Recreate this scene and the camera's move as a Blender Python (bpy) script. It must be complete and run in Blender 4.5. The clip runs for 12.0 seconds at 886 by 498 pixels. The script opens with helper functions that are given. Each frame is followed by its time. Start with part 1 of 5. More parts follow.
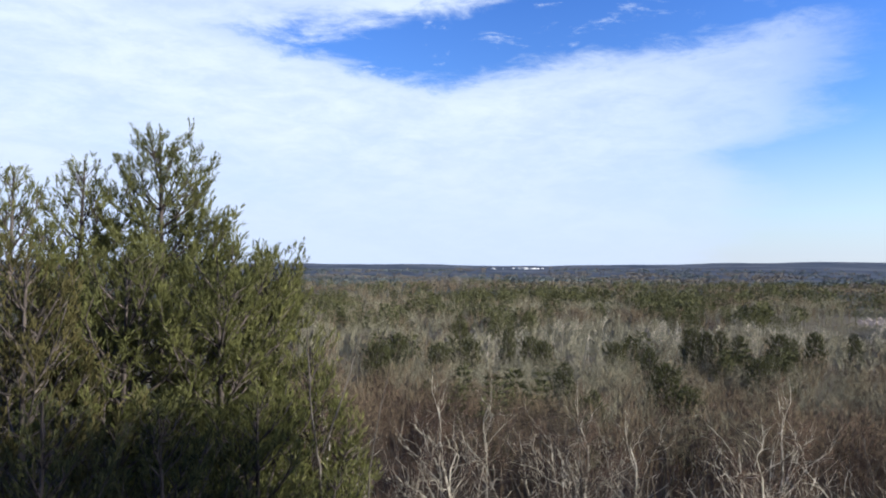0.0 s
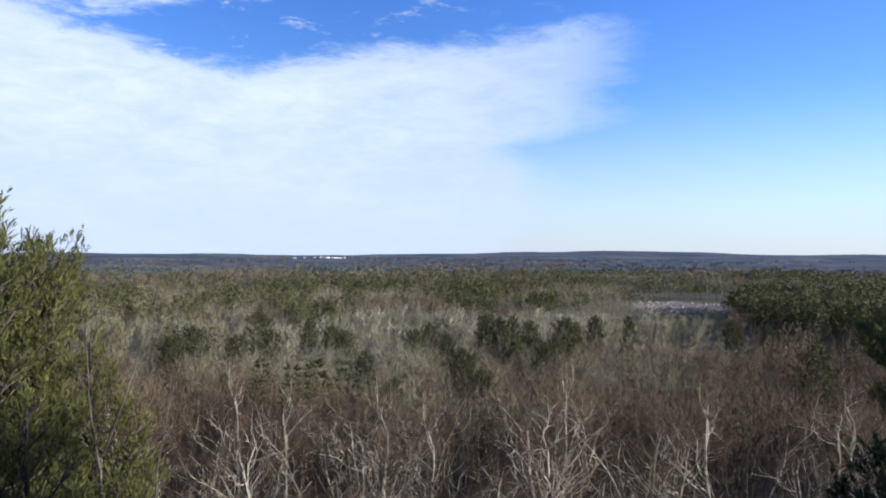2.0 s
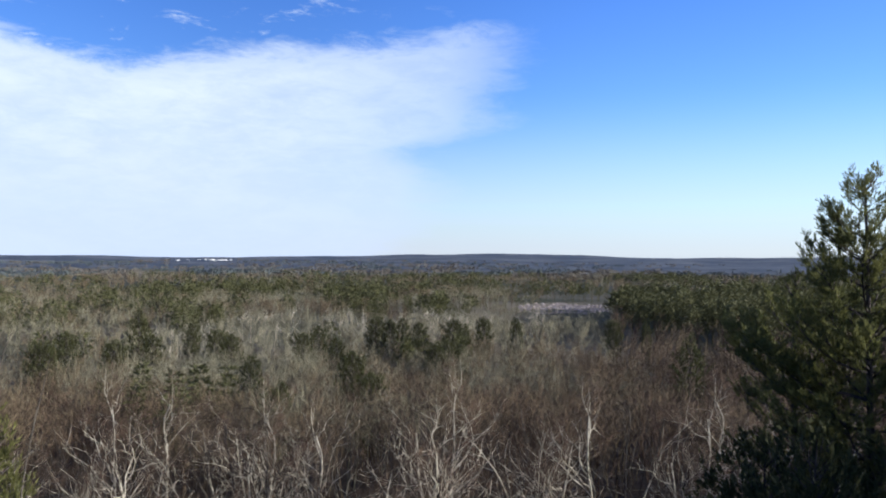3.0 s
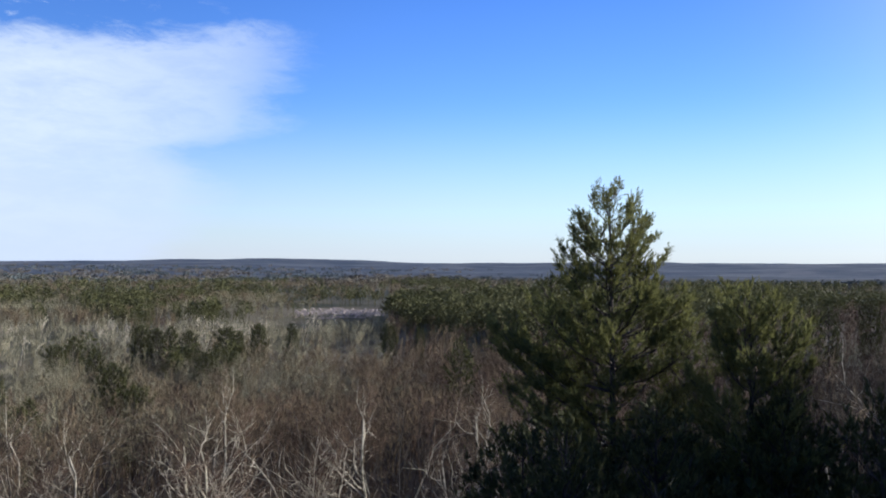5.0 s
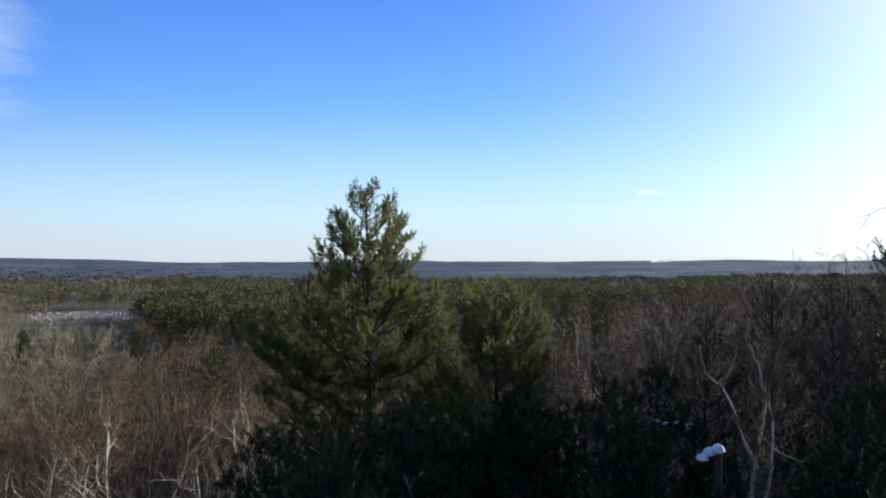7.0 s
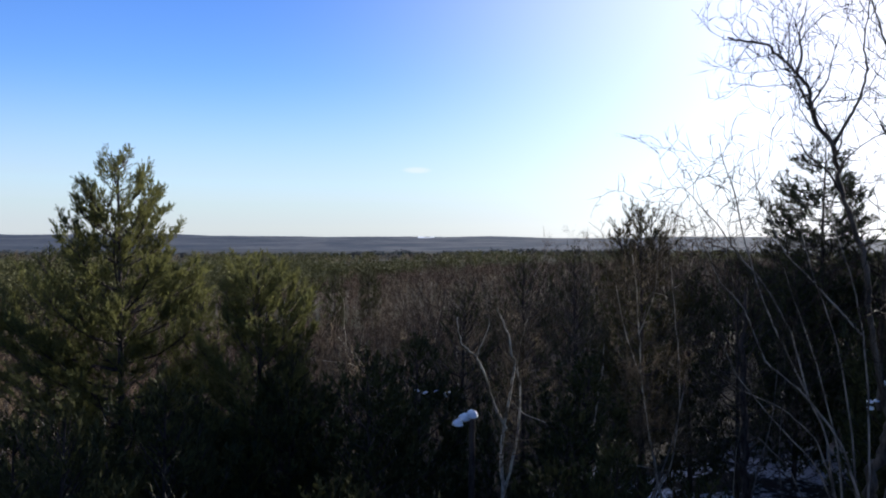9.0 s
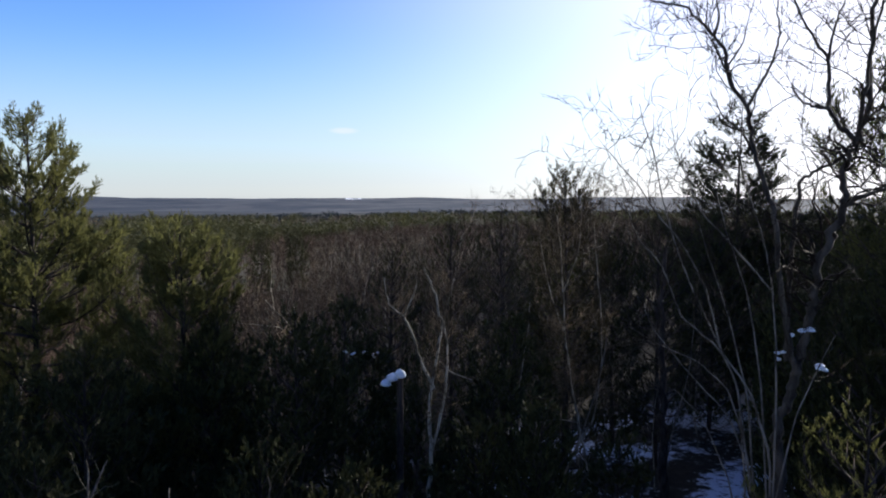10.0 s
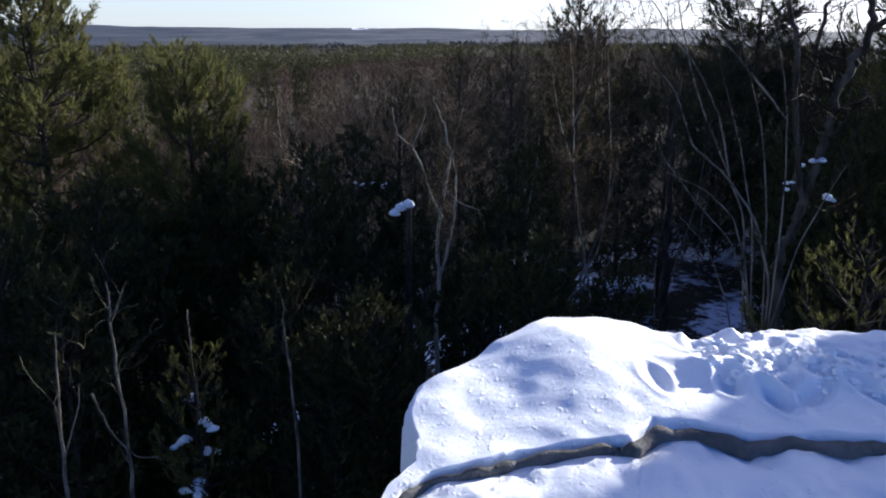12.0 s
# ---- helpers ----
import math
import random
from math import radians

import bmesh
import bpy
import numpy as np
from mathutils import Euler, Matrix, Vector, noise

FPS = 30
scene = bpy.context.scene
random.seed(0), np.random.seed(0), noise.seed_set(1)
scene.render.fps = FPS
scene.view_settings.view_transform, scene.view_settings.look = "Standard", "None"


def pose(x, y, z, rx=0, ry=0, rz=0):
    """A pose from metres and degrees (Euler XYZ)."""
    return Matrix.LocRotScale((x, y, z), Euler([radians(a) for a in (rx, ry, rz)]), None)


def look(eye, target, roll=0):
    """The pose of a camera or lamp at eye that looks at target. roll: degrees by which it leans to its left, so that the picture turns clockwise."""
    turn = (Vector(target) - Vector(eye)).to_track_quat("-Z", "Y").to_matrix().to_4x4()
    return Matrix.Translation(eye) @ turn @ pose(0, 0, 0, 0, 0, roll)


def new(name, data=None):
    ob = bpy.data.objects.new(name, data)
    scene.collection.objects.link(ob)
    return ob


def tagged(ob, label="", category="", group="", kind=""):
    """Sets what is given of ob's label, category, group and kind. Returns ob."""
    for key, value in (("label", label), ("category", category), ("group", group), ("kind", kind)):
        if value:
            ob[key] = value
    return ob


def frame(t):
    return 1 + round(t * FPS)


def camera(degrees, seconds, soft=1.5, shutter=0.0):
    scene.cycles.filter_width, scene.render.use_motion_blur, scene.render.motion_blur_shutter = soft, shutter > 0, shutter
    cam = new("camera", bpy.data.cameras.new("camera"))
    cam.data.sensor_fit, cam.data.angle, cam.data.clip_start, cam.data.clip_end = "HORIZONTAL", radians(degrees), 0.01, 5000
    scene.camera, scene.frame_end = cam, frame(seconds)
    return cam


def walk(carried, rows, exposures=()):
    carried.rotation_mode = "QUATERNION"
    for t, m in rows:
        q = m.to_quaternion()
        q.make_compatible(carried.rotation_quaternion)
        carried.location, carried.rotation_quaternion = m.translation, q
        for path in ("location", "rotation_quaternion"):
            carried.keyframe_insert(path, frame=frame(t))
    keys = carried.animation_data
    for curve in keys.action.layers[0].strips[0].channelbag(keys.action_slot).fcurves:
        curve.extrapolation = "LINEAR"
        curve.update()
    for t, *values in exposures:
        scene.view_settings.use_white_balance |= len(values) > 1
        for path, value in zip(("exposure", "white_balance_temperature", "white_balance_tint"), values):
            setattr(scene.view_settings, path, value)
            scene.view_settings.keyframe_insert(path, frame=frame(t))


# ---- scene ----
cam = camera(58.0, 12.0, soft=2.0)
PATH = [
    (0.0, (-0.000, 0.000, 20.000), (-0.000, 9.998, 20.211), 0.22),
    (0.5, (0.017, -0.000, 20.000), (0.562, 9.984, 20.136), 0.03),
    (1.0, (0.036, -0.002, 20.000), (1.152, 9.935, 20.090), -0.19),
    (1.5, (0.056, -0.005, 20.000), (1.820, 9.838, 20.076), -0.11),
    (2.0, (0.078, -0.010, 20.000), (2.520, 9.687, 20.082), 0.07),
    (2.5, (0.099, -0.016, 20.000), (3.183, 9.497, 20.076), 0.24),
    (3.0, (0.120, -0.023, 20.000), (3.863, 9.249, 20.116), 0.19),
    (5.0, (0.196, -0.067, 20.000), (6.330, 7.828, 20.187), 0.23),
    (5.5, (0.214, -0.082, 20.000), (6.900, 7.352, 20.172), 0.43),
    (6.0, (0.232, -0.099, 20.000), (7.475, 6.793, 20.151), 0.29),
    (6.5, (0.247, -0.116, 20.000), (7.957, 6.250, 20.156), 0.14),
    (8.5, (0.296, -0.200, 20.000), (9.561, 3.565, 20.046), 0.10),
    (9.0, (0.303, -0.217, 20.000), (9.769, 3.004, 19.876), 0.42),
    (9.5, (0.308, -0.233, 20.000), (9.926, 2.483, 19.667), -0.04),
    (10.0, (0.311, -0.244, 19.990), (10.011, 2.111, 19.387), 0.19),
    (10.5, (0.313, -0.255, 19.980), (10.070, 1.769, 19.132), 0.00),
    (11.0, (0.315, -0.261, 19.960), (10.071, 1.561, 18.742), -0.09),
    (11.5, (0.313, -0.254, 19.930), (9.940, 1.763, 18.124), 0.12),
    (12.0, (0.310, -0.242, 19.900), (9.665, 2.120, 17.273), 0.55),
]
walk(cam, [(t, look(eye, target, roll)) for t, eye, target, roll in PATH], [(0.0, 1.12, 5400, 10), (5.5, 1.07, 5400, 10), (8.5, 0.93, 5550, 10), (10.5, 0.88, 5700, 11), (11.5, 0.98, 5650, 12), (12.0, 1.06, 5450, 12)])

# ---- light ----
SUN_AZ, SUN_EL = 122.0, 14.5        # degrees clockwise from straight ahead at the start, and above the horizon


def polar(az, d, z=0.0):
    """A place by its bearing in degrees, as the turning viewer sees it, its distance and its height."""
    a, b = radians(az), radians(min(79.0, max(0.0, az)))
    return Vector((math.sin(a) * d + 0.32 * math.sin(b), math.cos(a) * d + 0.32 * math.cos(b) - 0.32, z))


def sun_lamp():
    lamp = bpy.data.lights.new("sun", "SUN")
    lamp.energy, lamp.angle, lamp.color = 5.0, radians(0.6), (1.0, 0.885, 0.71)
    ob = new("sun", lamp)
    way = -Vector((math.sin(radians(SUN_AZ)) * math.cos(radians(SUN_EL)), math.cos(radians(SUN_AZ)) * math.cos(radians(SUN_EL)), math.sin(radians(SUN_EL))))
    ob.rotation_mode = "QUATERNION"
    ob.rotation_quaternion = way.to_track_quat("-Z", "Y")
    return ob


sun_lamp()


class Nodes:
    """Short hand for building a node tree."""

    def __init__(self, tree):
        self.tree = tree
        tree.nodes.clear()

    def add(self, kind, **fields):
        node = self.tree.nodes.new(kind)
        for key, value in fields.items():
            setattr(node, key, value)
        return node

    def join(self, a, b):
        self.tree.links.new(a, b)

    def put(self, socket, value):
        if isinstance(value, bpy.types.NodeSocket):
            self.join(value, socket)
        else:
            socket.default_value = value

    def math(self, op, a, b=0.0, c=0.0, clamp=False):
        n = self.add("ShaderNodeMath", operation=op, use_clamp=clamp)
        self.put(n.inputs[0], a), self.put(n.inputs[1], b), self.put(n.inputs[2], c)
        return n.outputs[0]

    def smooth(self, x, lo, hi):
        n = self.add("ShaderNodeMapRange", interpolation_type="SMOOTHSTEP")
        self.put(n.inputs["Value"], x)
        n.inputs["From Min"].default_value, n.inputs["From Max"].default_value = lo, hi
        return n.outputs[0]

    def mix(self, k, a, b, blend="MIX"):
        n = self.add("ShaderNodeMix", data_type="RGBA", blend_type=blend)
        self.put(n.inputs["Factor"], k), self.put(n.inputs["A"], a), self.put(n.inputs["B"], b)
        return n.outputs["Result"]

    def noise(self, where, scale, detail=4.0, rough=0.55, distort=0.0):
        n = self.add("ShaderNodeTexNoise")
        if where is not None:
            self.join(where, n.inputs["Vector"])
        n.inputs["Scale"].default_value, n.inputs["Detail"].default_value = scale, detail
        n.inputs["Roughness"].default_value, n.inputs["Distortion"].default_value = rough, distort
        return n.outputs["Fac"]

    def ramp(self, x, stops):
        n = self.add("ShaderNodeValToRGB")
        self.join(x, n.inputs["Fac"])
        ramp = n.color_ramp
        while len(ramp.elements) < len(stops):
            ramp.elements.new(0.5)
        for e, (at, colour) in zip(ramp.elements, stops):
            e.position, e.color = at, (*colour, 1)
        return n.outputs["Color"]


def make_world():
    """Clear winter sky with a deck of thin cloud over the bearings at the start of the walk."""
    world = bpy.data.worlds.new("sky")
    scene.world = world
    world.use_nodes = True
    n = Nodes(world.node_tree)
    sky = n.add("ShaderNodeTexSky", sky_type="NISHITA", sun_disc=False, sun_elevation=radians(SUN_EL),
                sun_rotation=radians(SUN_AZ), air_density=1.0, dust_density=0.3, ozone_density=3.0, altitude=60)
    deep = n.add("ShaderNodeHueSaturation")
    n.join(sky.outputs["Color"], deep.inputs["Color"])
    deep.inputs["Hue"].default_value, deep.inputs["Saturation"].default_value, deep.inputs["Value"].default_value = 0.523, 1.20, 1.6
    at = n.add("ShaderNodeTexCoord").outputs["Generated"]
    part = n.add("ShaderNodeSeparateXYZ")
    n.join(at, part.inputs[0])
    x, y, z = part.outputs
    az = n.math("MULTIPLY", n.math("ARCTAN2", x, y), 57.2958)
    el = n.math("MULTIPLY", n.math("ARCSINE", z), 57.2958)
    place = n.add("ShaderNodeCombineXYZ")
    n.join(n.math("MULTIPLY", az, 0.085), place.inputs[0]), n.join(n.math("MULTIPLY", el, 0.26), place.inputs[1])
    puffs = n.noise(place.outputs[0], 1.0, 7.0, 0.62, 0.2)
    wisps = n.noise(place.outputs[0], 2.8, 6.0, 0.7, 0.4)
    # the deck: from the horizon up to a ragged dipping edge, ending towards the right; a higher sheet above a blue gap
    ragged = n.math("ADD", n.math("MULTIPLY", n.math("SUBTRACT", puffs, 0.5), 4.2), n.math("MULTIPLY", n.math("SUBTRACT", wisps, 0.5), 3.6))
    tilt = n.math("ADD", az, 1.0)
    rim = n.math("ADD", 12.4, n.math("MAXIMUM", n.math("MULTIPLY", tilt, -0.235), n.math("MULTIPLY", tilt, 0.13)))
    top = n.smooth(n.math("SUBTRACT", n.math("ADD", el, ragged), rim), 1.2, -0.8)
    end = n.math("ADD", 19.5, n.math("MULTIPLY", n.math("MINIMUM", el, 13.0), 0.55))
    notch = n.math("MULTIPLY", n.math("SUBTRACT", el, 7.4), 0.85)
    notch = n.math("MULTIPLY", n.math("EXPONENT", n.math("MULTIPLY", n.math("MULTIPLY", notch, notch), -1.0)), -3.6)
    knob = n.math("MULTIPLY", n.math("SUBTRACT", el, 9.6), 0.75)
    knob = n.math("MULTIPLY", n.math("EXPONENT", n.math("MULTIPLY", n.math("MULTIPLY", knob, knob), -1.0)), 1.3)
    end = n.math("ADD", end, n.math("ADD", notch, knob))
    right = n.smooth(n.math("SUBTRACT", n.math("ADD", az, n.math("MULTIPLY", ragged, 1.7)), end), 1.6, -4.2)
    far_left = n.smooth(az, -85.0, -45.0)
    low = n.math("MULTIPLY", right, top)
    rim2 = n.math("ADD", 17.7, n.math("MULTIPLY", az, 0.175))
    high = n.math("MULTIPLY", n.smooth(n.math("SUBTRACT", n.math("ADD", el, ragged), rim2), -0.6, 1.4), n.smooth(az, 11.0, 0.0))
    high = n.math("MULTIPLY", high, n.smooth(el, 34.0, 22.0))
    streaks = n.math("MULTIPLY", n.smooth(wisps, 0.56, 0.72), n.math("MULTIPLY", n.smooth(az, 27.0, 10.0), n.math("MULTIPLY", n.smooth(el, 30.0, 20.0), 0.55)))
    cover = n.math("MULTIPLY", n.math("MAXIMUM", n.math("MAXIMUM", low, n.math("MULTIPLY", high, 0.95)), streaks), far_left)
    cover = n.math("MULTIPLY", cover, n.math("ADD", 0.70, n.math("MULTIPLY", puffs, 0.5)), clamp=True)
    # thin veil of ice cloud: white along the horizon and all round the sun
    toward = n.add("ShaderNodeVectorMath", operation="DOT_PRODUCT")
    n.join(at, toward.inputs[0])
    toward.inputs[1].default_value = (math.sin(radians(SUN_AZ)) * math.cos(radians(SUN_EL)), math.cos(radians(SUN_AZ)) * math.cos(radians(SUN_EL)), math.sin(radians(SUN_EL)))
    angle = n.math("MULTIPLY", n.math("ARCCOSINE", toward.outputs["Value"]), 57.2958)
    boost = n.math("SUBTRACT", 1.86, n.math("MULTIPLY", n.smooth(el, 16.0, 42.0), 0.85))
    side = n.math("MULTIPLY", n.smooth(angle, 112.0, 80.0), n.math("ADD", 0.35, n.math("MULTIPLY", n.smooth(angle, 45.0, 75.0), 0.65)))
    boost = n.math("MULTIPLY", boost, n.math("ADD", 1.0, n.math("MULTIPLY", side, 0.42)))
    n.join(boost, deep.inputs["Value"])
    n.join(n.math("ADD", 1.2, n.math("MULTIPLY", n.smooth(el, 16.0, 42.0), 0.2)), deep.inputs["Saturation"])
    haze = n.math("MULTIPLY", n.smooth(el, 12.0, -1.0), 0.75)
    veil = n.math("POWER", n.smooth(angle, 70.0, 6.0), 1.6)
    thin = n.mix(haze, deep.outputs["Color"], (7.8, 7.7, 8.4, 1))
    thin = n.mix(veil, thin, (20.5, 18.6, 17.8, 1))
    grey = n.mix(n.smooth(n.math("ADD", n.math("MULTIPLY", wisps, 0.6), n.math("MULTIPLY", puffs, 0.4)), 0.36, 0.64), (7.9, 8.3, 8.9, 1), (9.5, 9.6, 9.7, 1))
    grey = n.mix(n.math("MULTIPLY", n.smooth(el, 12.0, 1.0), 0.75), grey, (7.7, 8.1, 9.1, 1))
    cover = n.math("MULTIPLY", cover, n.math("SUBTRACT", 1.0, n.math("MULTIPLY", n.smooth(az, 4.0, 26.0), 0.42)))
    # one small streak low on the right
    dx, dy = n.math("MULTIPLY", n.math("SUBTRACT", az, 69.3), 0.9), n.math("MULTIPLY", n.math("SUBTRACT", el, 4.9), 4.0)
    speck = n.math("MULTIPLY", n.smooth(n.math("ADD", n.math("MULTIPLY", dx, dx), n.math("MULTIPLY", dy, dy)), 1.2, 0.0), 0.6)
    white = n.mix(speck, n.mix(cover, thin, grey), (11.5, 11.2, 11.0, 1))
    back = n.add("ShaderNodeBackground")
    n.join(white, back.inputs["Color"])
    back.inputs["Strength"].default_value = 0.0455
    n.join(back.outputs[0], n.add("ShaderNodeOutputWorld").inputs["Surface"])


make_world()

# ---- materials ----


def surface(name, rough=0.9, specular=0.3):
    m = bpy.data.materials.new(name)
    m.use_nodes = True
    n = Nodes(m.node_tree)
    bsdf = n.add("ShaderNodeBsdfPrincipled")
    bsdf.inputs["Roughness"].default_value, bsdf.inputs["Specular IOR Level"].default_value = rough, specular
    n.join(bsdf.outputs[0], n.add("ShaderNodeOutputMaterial").inputs["Surface"])
    return m, n, bsdf


def where(n):
    return n.add("ShaderNodeTexCoord").outputs["Object"]


def bump(n, bsdf, height, strength, distance):
    b = n.add("ShaderNodeBump")
    n.join(height, b.inputs["Height"])
    b.inputs["Strength"].default_value, b.inputs["Distance"].default_value = strength, distance
    n.join(b.outputs[0], bsdf.inputs["Normal"])


def foliage(name, dark, light, tint, glow=0.25, grain=0.6):
    """Needles and leaves: varied by clump and by tree, with some light passing through."""
    m, n, bsdf = surface(name, 0.65, 0.1)
    island = n.add("ShaderNodeNewGeometry").outputs["Random Per Island"]
    tree = n.math("FRACT", n.math("ADD", n.add("ShaderNodeObjectInfo").outputs["Random"], n.add("ShaderNodeAttribute", attribute_name="tree_shade").outputs["Fac"]))
    blotch = n.noise(where(n), 0.7, 3.0)
    k = n.math("ADD", n.math("MULTIPLY", island, grain), n.math("MULTIPLY", n.math("SUBTRACT", blotch, 0.3), 0.9), clamp=True)
    colour = n.mix(n.math("MULTIPLY", tree, 0.5), n.mix(k, (*dark, 1), (*light, 1)), (*tint, 1))
    n.join(colour, bsdf.inputs["Base Color"])
    trans = n.add("ShaderNodeBsdfTranslucent")
    n.join(colour, trans.inputs["Color"])
    both = n.add("ShaderNodeMixShader")
    both.inputs[0].default_value = glow
    n.join(bsdf.outputs[0], both.inputs[1]), n.join(trans.outputs[0], both.inputs[2])
    out = [x for x in n.tree.nodes if x.type == "OUTPUT_MATERIAL"][0]
    n.join(both.outputs[0], out.inputs["Surface"])
    return m


def bark(name, dark, light, scale, stretch=0.2, contrast=(0.35, 0.65)):
    m, n, bsdf = surface(name, 0.9, 0.2)
    mapping = n.add("ShaderNodeMapping")
    n.join(where(n), mapping.inputs["Vector"])
    mapping.inputs["Scale"].default_value = (1, 1, stretch)
    grain = n.noise(mapping.outputs[0], scale, 6.0, 0.65)
    island = n.add("ShaderNodeNewGeometry").outputs["Random Per Island"]
    tree = n.math("FRACT", n.math("ADD", n.add("ShaderNodeObjectInfo").outputs["Random"], n.add("ShaderNodeAttribute", attribute_name="tree_shade").outputs["Fac"]))
    colour = n.mix(n.smooth(grain, *contrast), (*dark, 1), (*light, 1))
    vary = n.math("ADD", 0.65, n.math("MULTIPLY", n.math("ADD", island, tree), 0.35))
    colour = n.mix(1.0, colour, vary, "MULTIPLY")
    n.join(colour, bsdf.inputs["Base Color"])
    bump(n, bsdf, grain, 0.6, 0.02)
    return m


NEEDLES = foliage("pine_needles", (0.017, 0.021, 0.007), (0.235, 0.228, 0.072), (0.11, 0.112, 0.042), 0.48)
# darker copy of the pine needles: shade of the slope put into the colour
NEEDLES_DARK = foliage("shaded_pine_needles", (0.012, 0.016, 0.007), (0.105, 0.102, 0.036), (0.044, 0.046, 0.019), 0.15)
NEEDLES_FAR = foliage("distant_pine_needles", (0.036, 0.038, 0.016), (0.132, 0.127, 0.050), (0.074, 0.074, 0.033), 0.22, 0.4)
NEEDLES_OLD = foliage("rusty_needles", (0.03, 0.028, 0.011), (0.11, 0.085, 0.03), (0.06, 0.06, 0.02))
BARK_PINE = bark("pine_bark", (0.02, 0.016, 0.013), (0.09, 0.072, 0.06), 9.0, 0.25)
BARK_BIRCH = bark("birch_bark", (0.09, 0.078, 0.056), (0.42, 0.375, 0.285), 5.0, 0.6, (0.36, 0.56))
BARK_GREY = bark("grey_bark", (0.030, 0.025, 0.020), (0.115, 0.098, 0.078), 7.0, 0.3)
# paler copy of the grey bark: sun on the stems put into the colour
BARK_PALE = bark("pale_grey_bark", (0.07, 0.06, 0.047), (0.29, 0.255, 0.205), 7.0, 0.3)
TWIGS = bark("brown_twigs", (0.048, 0.037, 0.022), (0.164, 0.122, 0.072), 2.0, 1.0)
TWIGS_RED = bark("reddish_twigs", (0.032, 0.021, 0.013), (0.116, 0.075, 0.049), 2.0, 1.0)
TWIGS_PALE = bark("pale_twigs", (0.092, 0.084, 0.053), (0.226, 0.203, 0.133), 2.0, 1.0)
# brown twigs with the shade between trees and on backlit crowns put in
TWIGS_DARK = bark("shaded_twigs", (0.012, 0.009, 0.006), (0.048, 0.034, 0.022), 2.0, 1.0)


def make_snow():
    m, n, bsdf = surface("snow", 0.55, 0.35)
    p = where(n)
    grain, lumps, pits = n.noise(p, 90.0, 5.0, 0.7), n.noise(p, 7.0, 5.0, 0.6), n.noise(p, 26.0, 3.0, 0.6)
    n.join(n.mix(lumps, (0.86, 0.88, 0.91, 1), (0.93, 0.94, 0.95, 1)), bsdf.inputs["Base Color"])
    bsdf.inputs["Subsurface Weight"].default_value = 0.0
    bump(n, bsdf, n.math("ADD", n.math("ADD", n.math("MULTIPLY", grain, 0.12), n.math("MULTIPLY", n.smooth(pits, 0.55, 0.8), 0.3)), n.math("MULTIPLY", lumps, 0.5)), 0.5, 0.03)
    return m


SNOW = make_snow()


def make_rock():
    m, n, bsdf = surface("granite", 0.85, 0.3)
    p = where(n)
    big, fine = n.noise(p, 3.0, 6.0, 0.65), n.noise(p, 45.0, 4.0, 0.7)
    colour = n.ramp(big, [(0.3, (0.08, 0.078, 0.074)), (0.55, (0.15, 0.145, 0.135)), (0.75, (0.25, 0.24, 0.22))])
    colour = n.mix(n.math("MULTIPLY", n.smooth(fine, 0.5, 0.7), 0.5), colour, (0.07, 0.065, 0.06, 1))
    n.join(colour, bsdf.inputs["Base Color"])
    bump(n, bsdf, n.math("ADD", big, n.math("MULTIPLY", fine, 0.3)), 0.8, 0.05)
    return m


ROCK = make_rock()


def make_ground():
    """Leaf litter with patches of old snow near the hill; bare and pine woods further out."""
    m, n, bsdf = surface("forest_floor", 0.95, 0.1)
    p = where(n)
    fine, mid, wide = n.noise(p, 3.0, 6.0, 0.7), n.noise(p, 0.22, 5.0, 0.6), n.noise(p, 0.012, 4.0, 0.55)
    litter = n.ramp(fine, [(0.3, (0.018, 0.014, 0.009)), (0.55, (0.042, 0.033, 0.022)), (0.8, (0.09, 0.072, 0.048))])
    woods = n.ramp(n.math("ADD", n.math("MULTIPLY", wide, 0.7), n.math("MULTIPLY", mid, 0.3)),
                   [(0.40, (0.06, 0.062, 0.033)), (0.50, (0.115, 0.10, 0.066)), (0.60, (0.15, 0.126, 0.088))])
    length = n.add("ShaderNodeVectorMath", operation="LENGTH")
    n.join(p, length.inputs[0])
    far = n.smooth(length.outputs["Value"], 110.0, 190.0)
    snow = n.math("MULTIPLY", n.smooth(n.math("ADD", n.math("MULTIPLY", mid, 0.7), n.math("MULTIPLY", fine, 0.3)), 0.485, 0.55), n.smooth(length.outputs["Value"], 48.0, 30.0))
    colour = n.mix(snow, n.mix(far, litter, woods), (0.84, 0.86, 0.90, 1))
    canopy = n.ramp(n.math("ADD", n.math("MULTIPLY", wide, 0.6), n.math("MULTIPLY", mid, 0.4)), [(0.4, (0.026, 0.031, 0.022)), (0.5, (0.040, 0.042, 0.030)), (0.62, (0.078, 0.071, 0.052))])
    colour = n.mix(n.smooth(length.outputs["Value"], 420.0, 800.0), colour, canopy)
    # blue haze of distance is put into the base colour of far hills
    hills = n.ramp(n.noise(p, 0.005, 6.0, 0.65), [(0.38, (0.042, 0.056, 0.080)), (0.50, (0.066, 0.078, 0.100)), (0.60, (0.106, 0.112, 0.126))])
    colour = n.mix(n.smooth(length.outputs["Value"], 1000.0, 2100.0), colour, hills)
    n.join(colour, bsdf.inputs["Base Color"])
    bump(n, bsdf, fine, 0.6, 0.1)
    return m


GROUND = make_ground()

